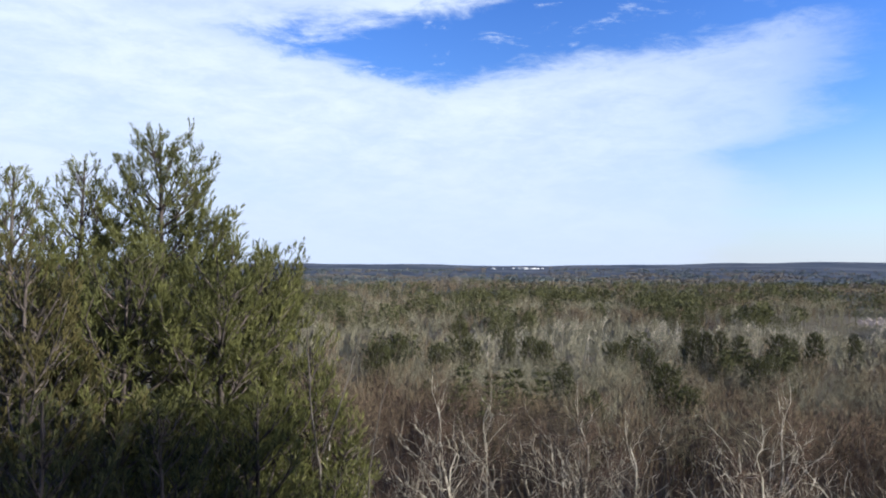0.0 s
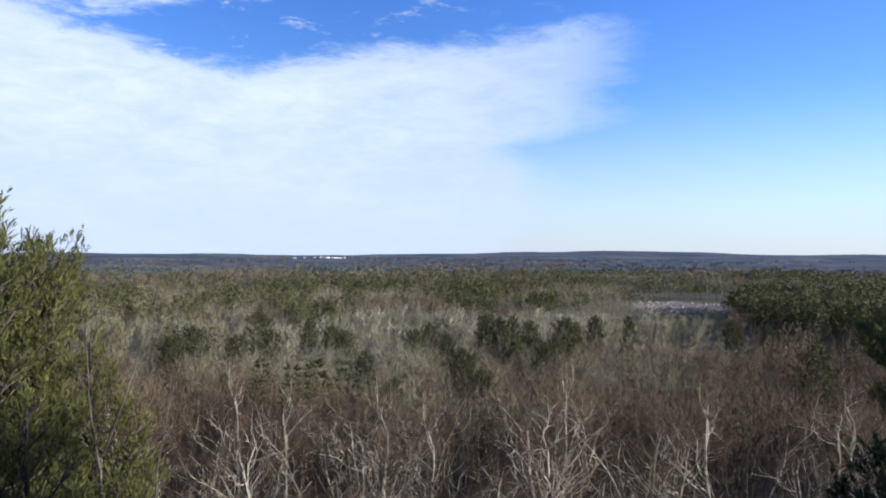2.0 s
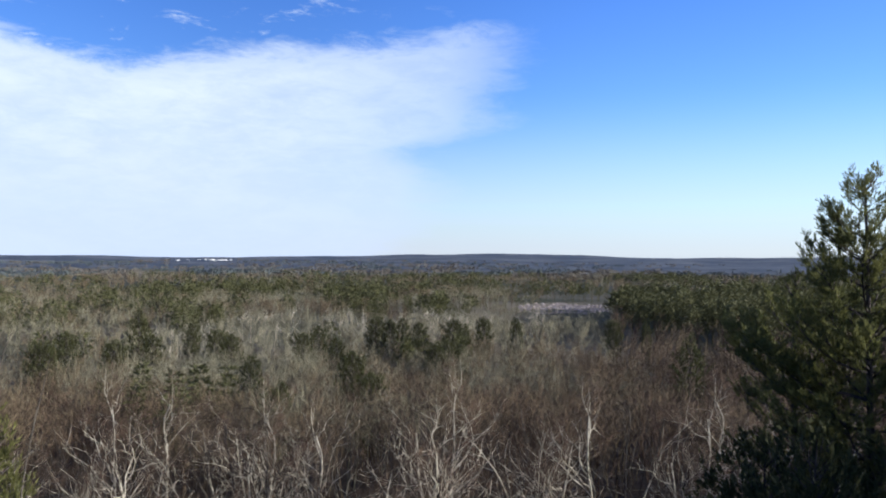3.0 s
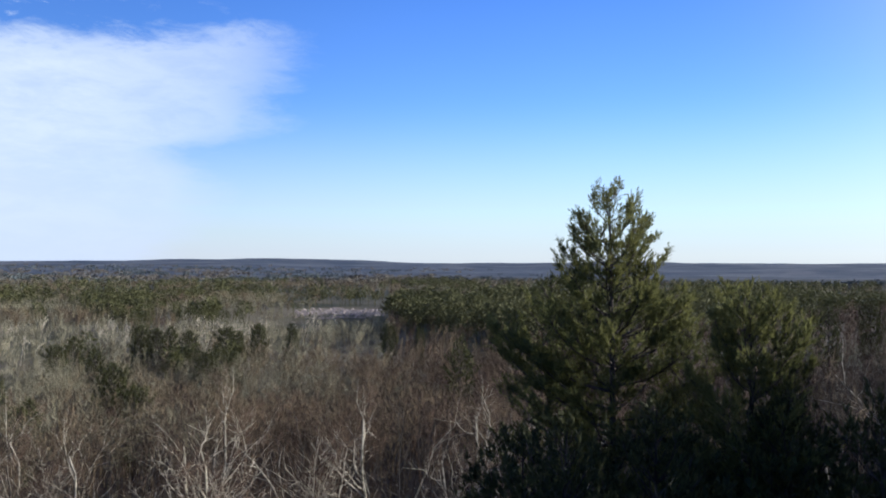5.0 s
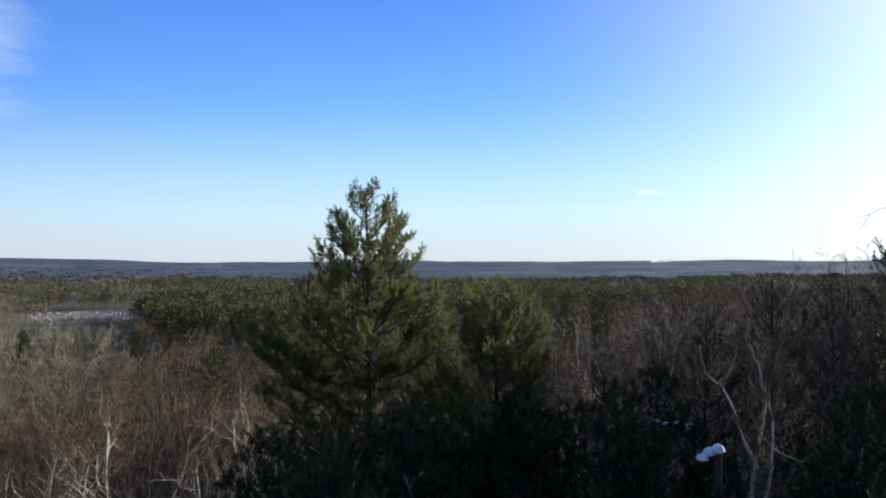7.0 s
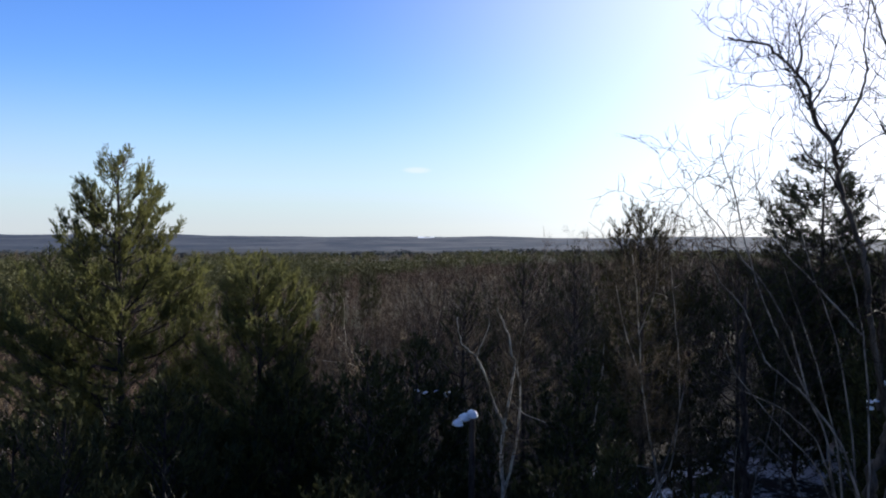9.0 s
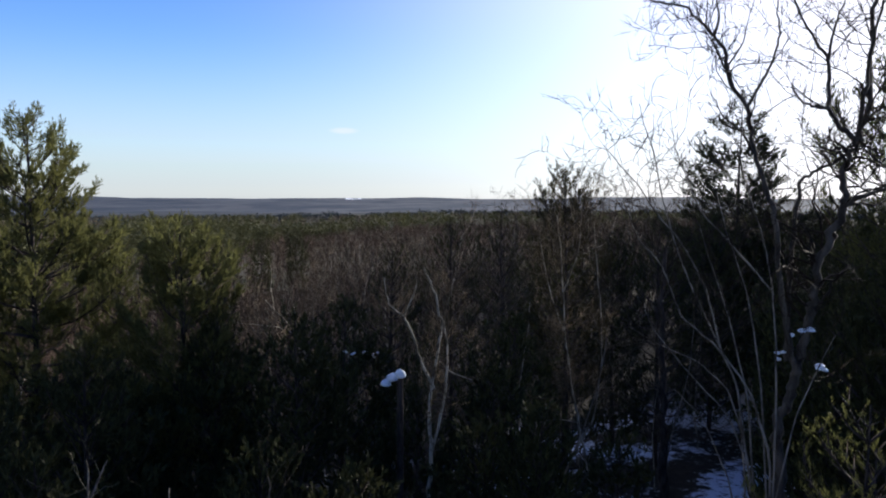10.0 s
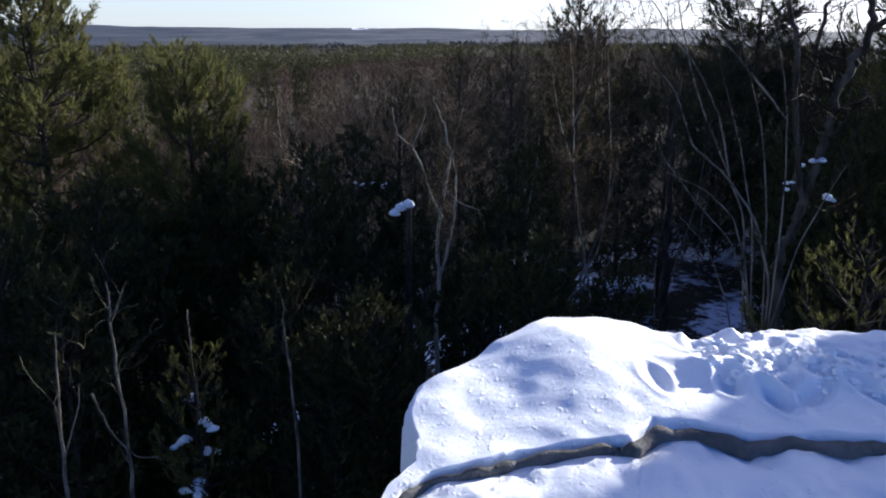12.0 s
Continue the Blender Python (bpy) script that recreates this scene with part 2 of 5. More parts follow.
# ---- mesh helpers ----


class Geo:
    """Gathers triangles as arrays and turns them into one mesh."""

    def __init__(self):
        self.v, self.f, self.n = [], [], 0

    def add(self, v, f):
        v = np.asarray(v, float)
        self.v.append(v), self.f.append(np.asarray(f, int) + self.n)
        self.n += len(v)

    def arrays(self):
        return np.concatenate(self.v), np.concatenate(self.f)


def mesh_of(name, v, f, material, smooth=False):
    me = bpy.data.meshes.new(name)
    me.vertices.add(len(v)), me.loops.add(3 * len(f)), me.polygons.add(len(f))
    me.vertices.foreach_set("co", np.ascontiguousarray(v, np.float32).ravel())
    me.loops.foreach_set("vertex_index", np.ascontiguousarray(f, np.int32).ravel())
    me.polygons.foreach_set("loop_start", np.arange(0, 3 * len(f), 3, dtype=np.int32))
    if smooth:
        me.polygons.foreach_set("use_smooth", np.ones(len(f), bool))
    me.materials.append(material)
    me.update(calc_edges=True)
    return me


def part(name, mesh, parent, label=""):
    ob = new(name, mesh)
    ob.parent = parent
    return tagged(ob, label)


def tube(geo, points, radii, sides=6):
    """A tapering limb along a line of points."""
    p = np.asarray(points, float)
    d = np.gradient(p, axis=0)
    d /= np.linalg.norm(d, axis=1)[:, None] + 1e-9
    side = np.cross(d, (0.31, 0.17, 0.93) if abs(d[0, 2]) < 0.8 else (0.93, 0.31, 0.1))
    side /= np.linalg.norm(side, axis=1)[:, None] + 1e-9
    up = np.cross(d, side)
    a = np.linspace(0, 2 * math.pi, sides, endpoint=False)
    ring = np.cos(a)[None, :, None] * side[:, None] + np.sin(a)[None, :, None] * up[:, None]
    v = (p[:, None] + ring * np.asarray(radii)[:, None, None]).reshape(-1, 3)
    f = []
    for i in range(len(p) - 1):
        for j in range(sides):
            q, r = i * sides + j, i * sides + (j + 1) % sides
            f += [(q, r, q + sides), (r, r + sides, q + sides)]
    geo.add(v, f)


def spikes(geo, base, tip, width):
    """Many thin three-sided twigs at once."""
    base, tip = np.asarray(base), np.asarray(tip)
    d = tip - base
    d = d / (np.linalg.norm(d, axis=1)[:, None] + 1e-9)
    s = np.cross(d, (0.3, 0.5, 0.81))
    s /= np.linalg.norm(s, axis=1)[:, None] + 1e-9
    u = np.cross(d, s)
    w = np.broadcast_to(np.asarray(width, float), (len(base),))[:, None]
    v = np.stack([base + s * w, base - 0.5 * s * w + 0.87 * u * w, base - 0.5 * s * w - 0.87 * u * w, tip], 1).reshape(-1, 3)
    i = np.arange(len(base))[:, None] * 4
    f = np.concatenate([i + (0, 1, 3), i + (1, 2, 3), i + (2, 0, 3)])
    geo.add(v, f)


def blades(geo, base, tip, width, rng):
    """Many narrow leaf-shaped triangles at once."""
    d = tip - base
    s = np.cross(d, rng.normal(size=d.shape))
    s *= (np.asarray(width) / (np.linalg.norm(s, axis=1) + 1e-9))[:, None]
    v = np.stack([base - s * 0.3 + d * 0.1, base + s + d * 0.45, tip], 1).reshape(-1, 3)
    geo.add(v, np.arange(len(v)).reshape(-1, 3))


def unit(v):
    return v / (np.linalg.norm(v) + 1e-9)


def limb(rng, start, way, length, segments, wobble, lift):
    """The points of one crooked branch."""
    pts, p, d = [np.array(start, float)], np.array(start, float), unit(np.array(way, float))
    for _ in range(segments):
        d = unit(d + rng.normal(size=3) * wobble + np.array((0, 0, lift)))
        p = p + d * length / segments
        pts.append(p)
    return np.array(pts), d


# ---- trees ----


def bare_tree(seed, height, spread=0.5, stems=1, detail=1.0, trunk_radius=None, lean=0.06, first=0.35, stretch=0.46, bend=0.17, pale=2):
    """A leafless broad-leaved tree: (wood, twigs) as two gatherings of triangles."""
    rng = np.random.default_rng(seed)
    wood, twigs = Geo(), Geo()
    base, tip, width = [], [], []
    radius = trunk_radius or height * 0.011

    def grow(start, way, length, r, level):
        seg = (10, 6, 3)[level]
        pts, _ = limb(rng, start, way, length, seg, (bend, 0.3, 0.34)[level], (0.05, 0.12, 0.08)[level])
        radii = r * np.linspace(1, (0.35, 0.3, 0.3)[level], seg + 1)
        if level == 0:
            radii[0] *= 1.4
        tube(wood if level < pale else twigs, pts, radii, (6, 4, 3)[level])
        count = (int(10 * detail), int(7 * detail), 7)[level]
        begin = first if level == 0 else 0.2
        for i in range(count):
            t = begin + (1 - begin) * (i + rng.random()) / count
            j = min(int(t * seg), seg - 1)
            at = pts[j] + (pts[j + 1] - pts[j]) * (t * seg - j)
            d = unit(pts[j + 1] - pts[j])
            out = unit(np.cross(d, rng.normal(size=3)))
            away = unit(d * (0.75 + 0.3 * rng.random()) + out * spread * 1.4)
            size = length * (stretch, 0.52, 0.6)[level] * (1.15 - 0.6 * t) * (0.7 + 0.6 * rng.random())
            if level < 2:
                grow(at, away, size, max(radii[j] * 0.6, 0.007), level + 1)
            else:
                end = at + unit(away + np.array((0, 0, 0.25))) * max(size, 0.35)
                base.append(at), tip.append(end), width.append(0.007)
                for _ in range(3):
                    q = at + (end - at) * (0.2 + 0.7 * rng.random())
                    e = unit(away + rng.normal(size=3) * 0.5 + np.array((0, 0, 0.3)))
                    base.append(q), tip.append(q + e * (0.2 + 0.35 * rng.random())), width.append(0.006)
    for s in range(stems):
        way = np.array((rng.normal() * lean, rng.normal() * lean, 1.0)) if stems == 1 else np.array((math.cos(6.28 * s / stems + seed) * 0.28, math.sin(6.28 * s / stems + seed) * 0.28, 1.0))
        grow((0, 0, -0.4), way, (height + 0.4) * (1 - 0.12 * s), radius * (1 - 0.15 * s), 0)
    spikes(twigs, base, tip, width)
    return wood, twigs


def pine_tree(seed, height, reach, detail=1.0, crown_from=0.15, tuft=0.28, blade=6, droop=0.0, slope=0.6, fat=0.24, min_top=0.3, boughs=(), sweep=1.0):
    """A white pine: (wood, needles). Open whorls of upswept boughs, flat sprays of side twigs, and brushes of needles along their outer ends."""
    rng = np.random.default_rng(seed)
    wood, needles = Geo(), Geo()
    pts, _ = limb(rng, (0, 0, -0.4), (0, 0, 1), height + 0.4, 12, 0.02, 0.06)
    pts[:, :2] -= np.linspace(0, 1, 13)[:, None] * (pts[-1, :2] - pts[0, :2])
    pts[:, 2] *= height / pts[-1, 2]
    tube(wood, pts, height * 0.013 * np.linspace(1, 0.07, 13), 8)
    cb, cd, cs, sb, st = [], [], [], [], []

    def tufts(line, density, size, bare):
        seg = np.diff(line, axis=0)
        length = np.linalg.norm(seg, axis=1).sum()
        for _ in range(max(1, int(length * density + rng.random()))):
            t = 1 - rng.random() ** 1.25 * (1 - bare)
            a = t * len(seg)
            j = min(int(a), len(seg) - 1)
            cb.append(line[j] + seg[j] * (a - j) + rng.normal(size=3) * 0.025)
            cd.append(unit(unit(seg[j]) * 0.9 + rng.normal(size=3) * 0.28 + np.array((0, 0, 0.55))))
            cs.append(size * (0.6 + 0.6 * rng.random()))

    def bough(at0, a, length, rise, below):
        brush = tuft * (0.62 + 0.38 * min(1, below / 3.0))
        way = np.array((math.cos(a), math.sin(a), rise))
        line, _ = limb(rng, at0, way, length, 5, 0.08, 0.05 + 0.16 * sweep)
        tube(wood, line[::2] if length < 1 else line, (0.010 + 0.011 * length) * np.linspace(1, 0.25, 3 if length < 1 else 6), 3)
        bare = 0.12 if length < 0.8 else 0.3
        tufts(line[1:], 7.5 * detail, brush, bare)
        for s in range(int(length * 4.6 * detail ** 0.5) + 2):
            t = bare - 0.1 + (1.1 - bare) * rng.random()
            k = min(int(t * 5), 4)
            q = line[k] + (line[k + 1] - line[k]) * (t * 5 - k)
            d = unit(line[k + 1] - line[k])
            out = unit(np.cross(d, (0, 0, 1))) * (1 if rng.random() < 0.5 else -1)
            side, _ = limb(rng, q, d * 0.8 + out * (0.4 + 0.5 * rng.random()) + np.array((0, 0, 0.1)), length * (0.16 + 0.2 * rng.random()) * (1.25 - 0.6 * t) + 0.12, 2, 0.13, 0.16 * sweep)
            if detail > 0.5 or s % 3 == 0:
                sb.append(side[0]), st.append(side[-1])
            tufts(side, 9 * detail, brush, 0.25)
    z = crown_from * height
    while z < height * 0.985:
        h = z / height
        j = min(int(h * 12), 11)
        at0 = pts[j] + (pts[j + 1] - pts[j]) * (h * 12 - j)
        below = height - z
        full = min(reach, min_top * min(1, below / 0.5) + slope * below) * (0.6 + 0.4 * min(1, (h - crown_from) * 5 + 0.2))
        turn = rng.random() * 6.28
        many = rng.integers(5, 8) if below > 1.2 else rng.integers(4, 6)
        for i in range(many):
            a = turn + 6.28 * (i + 0.5 * rng.random()) / many
            rise = (0.10 + 0.62 * max(0, 1 - below / 4.0)) * sweep - droop + rng.normal() * 0.1
            bough(at0 + np.array((0, 0, rng.normal() * 0.07)), a, full * (0.6 + 0.5 * rng.random()), rise, below)
        z += (0.5 + 0.2 * rng.random()) * (0.6 + 0.4 * min(1, below / 3.0)) * (1.0 if detail > 0.5 else 0.8)
    for below, a, length, rise in boughs:
        z = height - below
        j = min(int(z / height * 12), 11)
        bough(pts[j] + (pts[j + 1] - pts[j]) * (z / height * 12 - j), radians(a), length, rise, below)
    tufts(pts[-2:], 10, tuft * 0.6, 0.5)
    spikes(wood, sb, st, 0.012)
    cb, cd, cs = np.array(cb), np.array(cd), np.array(cs)
    base = np.repeat(cb, blade, 0)
    axis = np.repeat(cd, blade, 0)
    size = np.repeat(cs, blade)
    up = rng.random(len(base))
    way = axis + rng.normal(size=base.shape) * 0.30
    way /= np.linalg.norm(way, axis=1)[:, None]
    base = base + axis * (size * 0.8 * up)[:, None]
    blades(needles, base, base + way * (size * (0.6 - 0.15 * up))[:, None], size * fat, rng)
    return wood, needles


def thing_of(name, geos, place, label, category, group="", turn=0.0, scale=1.0):
    """An Empty at the tree's foot with a mesh for each part."""
    root = new(name)
    root.empty_display_size = 0.2
    for pname, geo, material in geos:
        if geo.n:
            part(pname, mesh_of(pname, *geo.arrays(), material), root)
    root.matrix_basis = Matrix.LocRotScale(place, Euler((0, 0, turn)), (scale,) * 3)
    return tagged(root, label, category, group)


# ---- the land ----


def lump(x, y, size, seed):
    return noise.noise(Vector((x / size, y / size, seed)))


def step(x, lo, hi):
    t = min(1.0, max(0.0, (x - lo) / (hi - lo)))
    return t * t * (3 - 2 * t)


def land(x, y):
    """Height of the ground: the hill with its cliff, a spur to the right, the valley, and low hills far off."""
    d = math.hypot(x, y)
    az = math.degrees(math.atan2(x, y))
    if az < -90:
        az += 360
    # foot of the cliff, higher on the right where the hill goes on
    spur = step(az, 55, 95) * step(200 - az, 20, 70)
    foot = 4.5 + 7.0 * spur + 9.0 * step(az, 115, 150) + 6.0 * step(-az, 35, 75)
    reach = 55 + 190 * spur
    base = foot * (1 - step(d, 14, reach)) - 1.0
    hill = step(-abs(az - 180), -75, -45)
    base = max(base, 18.25 * hill * (1 - step(d, 60, 160)))
    edge = 1.0 + 3.0 * step(az, 77, 87)
    near = 18.2 * (1 - step(d, edge, edge + 3.5))
    z = max(base, near)
    z += 0.5 * lump(x, y, 9, 1) * step(d, 8, 20) + 1.5 * lump(x, y, 60, 2) * step(d, 60, 120)
    z -= 6.5 * step(d, 48, 120) * step(100 - az, 8, 40) + 2.5 * step(d, 300, 1000)
    z += 7.0 * lump(x, y, 520, 6) * step(d, 800, 1700)
    far = step(d, 1500, 3800)
    z += far * (33 + 22 * lump(x, y, 1300, 3) + 9 * lump(x, y, 480, 4)) + 4.0 * lump(x, y, 300, 5) * step(d, 500, 1500)
    return z


def make_ground_sheet():
    angles = np.concatenate([np.arange(-42, 125, 0.6), np.arange(125, 318, 6.0)])
    rings = [0.6]
    while rings[-1] < 4900:
        rings.append(rings[-1] * 1.045 + 0.05)
    v = [(0, 0, 18.2)]
    for d in rings:
        for a in angles:
            x, y = math.sin(radians(a)) * d, math.cos(radians(a)) * d
            v.append((x, y, land(x, y)))
    m, f = len(angles), []
    for i in range(m):
        f.append((0, 1 + (i + 1) % m, 1 + i))
    for k in range(len(rings) - 1):
        for i in range(m):
            p, q = 1 + k * m + i, 1 + k * m + (i + 1) % m
            f += [(p, q, p + m), (q, q + m, p + m)]
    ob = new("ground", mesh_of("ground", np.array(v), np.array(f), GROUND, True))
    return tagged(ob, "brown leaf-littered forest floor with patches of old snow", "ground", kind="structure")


make_ground_sheet()


def foot(az, d):
    p = polar(az, d)
    return Vector((p.x, p.y, land(p.x, p.y)))


# ---- the ledge: granite with a cap of snow, split by a step ----


def along(points, t):
    """A place on a line of points, t from 0 to 1."""
    a = t * (len(points) - 1)
    i = min(int(a), len(points) - 2)
    p, q = Vector(points[i]), Vector(points[i + 1])
    return p.lerp(q, a - i)


CRACK = [(2.2, 0.50), (2.62, 0.49), (2.76, 0.42), (2.88, 0.24), (3.01, 0.11), (3.17, -0.20), (3.19, -0.30), (3.35, -0.38), (3.38, -0.54), (3.33, -0.73), (3.41, -0.97), (3.45, -1.25), (3.5, -1.9), (3.3, -3.0)]
BRINK = [(2.3, 0.55), (2.66, 0.55), (2.86, 0.505), (3.01, 0.55), (3.20, 0.66), (3.42, 0.69), (3.88, 0.52), (4.45, 0.25), (4.60, -0.2), (4.50, -0.53), (4.62, -0.88), (4.80, -1.15), (4.95, -1.9), (4.8, -3.2)]


PRINTS = [(random.Random(k).uniform(3.65, 4.7), random.Random(k + 50).uniform(-2.6, -0.5), random.Random(k + 90).uniform(-0.9, 0.9), random.Random(k + 130).uniform(0.02, 0.055)) for k in range(40)]
PRINTS += [(3.8, -0.36, 0.3, 0.03)]


def snow_height(x, y):
    """Top of the snow on the upper slab: a swelling drift, trodden further along."""
    z = 18.36
    z += 0.12 * math.exp(-((x - 4.0) / 0.56) ** 2 - ((y - 0.02) / 0.42) ** 2)
    z -= 0.05 * math.exp(-((x - 4.2) / 0.4) ** 2 - ((y + 0.55) / 0.18) ** 2)
    z += 0.05 * math.exp(-((x - 3.35) / 0.35) ** 2 - ((y - 0.6) / 0.22) ** 2)
    z += 0.017 * lump(x, y, 0.5, 11) + 0.012 * lump(x, y, 0.15, 12)
    trod = step(-y, 0.3, 0.6) * step(x, 3.78, 4.0)
    z += trod * (0.05 - 0.05 * (0.85 * (x - 4.1) - 0.53 * (y + 1.0)) + 0.022 * lump(x, y, 0.26, 13) + 0.021 * lump(x, y, 0.12, 14) + 0.012 * lump(x, y, 0.055, 15) + 0.006 * lump(x, y, 0.03, 19))
    for px, py, a, deep in PRINTS:
        u, w = (x - px) * math.cos(a) + (y - py) * math.sin(a), (y - py) * math.cos(a) - (x - px) * math.sin(a)
        q = (u / 0.13) ** 2 + (w / 0.055) ** 2
        if q < 6:
            z += deep * (0.35 * math.exp(-(q - 1.6) ** 2) - math.exp(-q * q * 0.6))
    return z


def strip(name, inner, outer, rows, cols, height, drop_in, drop_out, material, label, category):
    """A sheet between two lines in plan, with rounded shoulders that fall to a skirt on both sides."""
    v, f = [], []
    for i in range(cols + 1):
        t = i / cols
        a, b = along(inner, t), along(outer, t)
        wob = 0.02 * lump(t * 30, 0, 1, 21)
        for j in range(rows + 1):
            s = j / rows
            p = a.lerp(b, s)
            z = height(p.x, p.y)
            z -= 0.6 * (i in (0, cols)) + 0.06 * (1 - step(s, 0.0, 0.05)) * drop_in + 0.10 * step(s, 0.91, 1.0) ** 2 * drop_out
            v.append((p.x + wob * (1 - s), p.y + wob * s, z))
        # skirt on the outer side
        b2 = a.lerp(b, 1.01)
        v.append((b2.x, b2.y, v[-1][2] - 0.16 * drop_out - 0.03))
        b3 = a.lerp(b, 0.97)
        v.append((b3.x, b3.y, v[-1][2] - 0.25))
    m = rows + 3
    for i in range(cols):
        for j in range(m - 1):
            p = i * m + j
            f += [(p, p + 1, p + m), (p + 1, p + m + 1, p + m)]
    ob = new(name, mesh_of(name, np.array(v), np.array(f), material, True))
    return tagged(ob, label, category)


def near_height(x, y):
    z = 18.337 + 0.025 * lump(x, y, 0.6, 16) + 0.035 * lump(x, y, 0.2, 18) + 0.014 * lump(x, y, 0.07, 17)
    for px, py, a in ((2.75, -0.75, 0.4), (3.0, -1.15, 0.2), (2.55, -0.35, 0.7), (3.05, -1.5, 0.5), (2.4, -1.0, 0.3)):
        u, w = (x - px) * math.cos(a) + (y - py) * math.sin(a), (y - py) * math.cos(a) - (x - px) * math.sin(a)
        z -= 0.07 * math.exp(-((u / 0.16) ** 2 + (w / 0.07) ** 2) ** 2)
    return z


def make_ledge():
    # upper slab of rock: its near face shows as a dark band
    v, f = [], []
    cols, ring = 90, 7
    for i in range(cols + 1):
        t = i / cols
        a, b = along(CRACK, t), along(BRINK, t)
        inward = (b - a).normalized()
        n1, n2 = 0.02 * lump(t * 40, 1, 1, 31), 0.016 * lump(t * 90, 2, 1, 32)
        a = a + inward * (n1 + n2)
        lip = 18.355 + 0.03 * lump(t * 25, 3, 1, 33)
        for s, z in ((0.0, 17.0), (-0.012, 18.20), (-0.005, lip - 0.02), (0.03, lip), (0.07, lip - 0.12), (0.88, lip - 0.2), (0.96, 17.6)):
            p = a.lerp(b, s)
            v.append((p.x, p.y, z if i not in (0, cols) else min(z, 17.6)))
    for i in range(cols):
        for j in range(ring - 1):
            p = i * ring + j
            f += [(p, p + ring, p + 1), (p + 1, p + ring, p + ring + 1)]
    slab = new("rock_ledge", mesh_of("rock_ledge", np.array(v), np.array(f), ROCK, False))
    tagged(slab, "dark grey granite ledge with its broken edge bare of snow", "rock", kind="structure")
    strip("snow_drift", [(x + 0.035, y) for x, y in CRACK], BRINK, 90, 260, snow_height, 1.0, 1.0, SNOW,
          "smooth white snow drift on a rock ledge, trodden with footprints", "snow")
    inner = [(-3.0, 0.55), (-3.3, 0.4), (-3.5, 0.2), (-3.6, 0.0), (-3.6, -0.3), (-3.6, -0.5), (-3.6, -0.7), (-3.6, -1.0), (-3.5, -1.4), (-3.3, -2.2), (-2.8, -3.4)]
    strip("trodden_snow", inner, [(x - 0.01, y) for x, y in CRACK], 110, 160, near_height, 6.0, 0.15, SNOW,
          "shaded bluish snow with footprints below a step in the rock", "snow")


make_ledge()


def outcrop():
    """The rock face under the ledge, down to the foot of the cliff."""
    v, f = [], []
    cols, rows = 80, 24
    for i in range(cols + 1):
        t = i / cols
        az = -60 + 190 * t
        for j in range(rows + 1):
            s = j / rows
            z = 18.1 - 13.5 * s
            right = step(az, 74, 90)
            d = (0.9 + 3.0 * right) + 1.2 * s + 0.5 * lump(az * 0.08, z * 0.35, 1, 41) * s + 0.25 * round(2 * lump(az * 0.2, z * 0.8, 1, 42)) * s
            p = polar(az, d, z)
            v.append(tuple(p))
    for i in range(cols):
        for j in range(rows):
            p = i * (rows + 1) + j
            f += [(p, p + 1, p + rows + 1), (p + 1, p + rows + 2, p + rows + 1)]
    ob = new("cliff", mesh_of("cliff", np.array(v), np.array(f), ROCK))
    tagged(ob, "rough grey granite cliff under the ledge", "rock", kind="structure")


outcrop()

# ---- near pines ----


def tree_height(place, d, el):
    return 20 + d * math.tan(radians(el)) - place.z


def pine(az, d, top_el, reach, seed, label, detail=1.0, crown_from=0.12, tuft=0.30, needles=None, blade=8, droop=0.0, slope=0.6, fat=0.07, min_top=0.3, boughs=(), sweep=1.0, group="pines near the ledge", name="pine_tree"):
    place = foot(az, d)
    h = tree_height(place, d, top_el) - 0.12
    wood, leaf = pine_tree(seed, h, reach, detail * 0.9, crown_from, tuft, blade, droop, slope, fat, min_top, boughs, sweep)
    return thing_of(name, (("trunk", wood, BARK_PINE), ("crown", leaf, needles or NEEDLES)), place, label, "tree", group)


SUNLIT = "bushy young white pine, yellow-green in the sun"
YOUNG = "low young pine at the foot of larger pines"
SLENDER = "slender dark pine among bare birches"
SHADED = "shaded bushy pine in the dark below the ledge"
pine(-19.6, 17.0, 9.3, 2.6, 101, "tall white pine with an open sunlit top", 1.6, 0.2, slope=0.44, min_top=0.6, sweep=0.8, boughs=((2.6, 15, 1.5, 0.9), (3.2, 0, 1.6, 0.8), (2.4, 190, 1.4, 0.9)))
pine(-24.2, 17.5, 7.2, 2.0, 102, "white pine with a sparse grey-green crown", 1.0, 0.3, slope=0.5)
pine(-28.3, 16.0, 6.3, 2.2, 103, "dark white pine beside its taller neighbour", 1.1, 0.2, slope=0.5)
pine(-12.4, 15.5, 1.4, 1.15, 104, SUNLIT, 1.3, 0.1, slope=0.7, boughs=((0.9, 10, 1.0, 0.7), (1.3, -10, 1.15, 0.6)))
pine(-15.8, 14.0, 1.2, 1.9, 105, SUNLIT, 1.25, 0.1, slope=0.8)
pine(-9.4, 14.0, -5.2, 1.15, 106, SUNLIT, 1.25, 0.05, slope=0.7)
pine(-21.5, 14.0, 1.2, 2.2, 107, SUNLIT, 1.15, 0.08, slope=0.8)
pine(-27.5, 12.0, 1.0, 2.1, 108, "shaded bushy pine with rusty old needles", 0.9, 0.1, needles=NEEDLES_OLD)
pine(-6.8, 14.0, -10.0, 0.85, 109, YOUNG, 1.0, 0.05)
pine(-13.0, 11.5, -8.0, 1.5, 110, YOUNG, 1.1, 0.05)
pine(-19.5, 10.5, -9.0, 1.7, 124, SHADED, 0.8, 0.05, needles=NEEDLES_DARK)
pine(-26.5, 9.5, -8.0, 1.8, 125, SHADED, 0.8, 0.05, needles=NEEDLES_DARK)
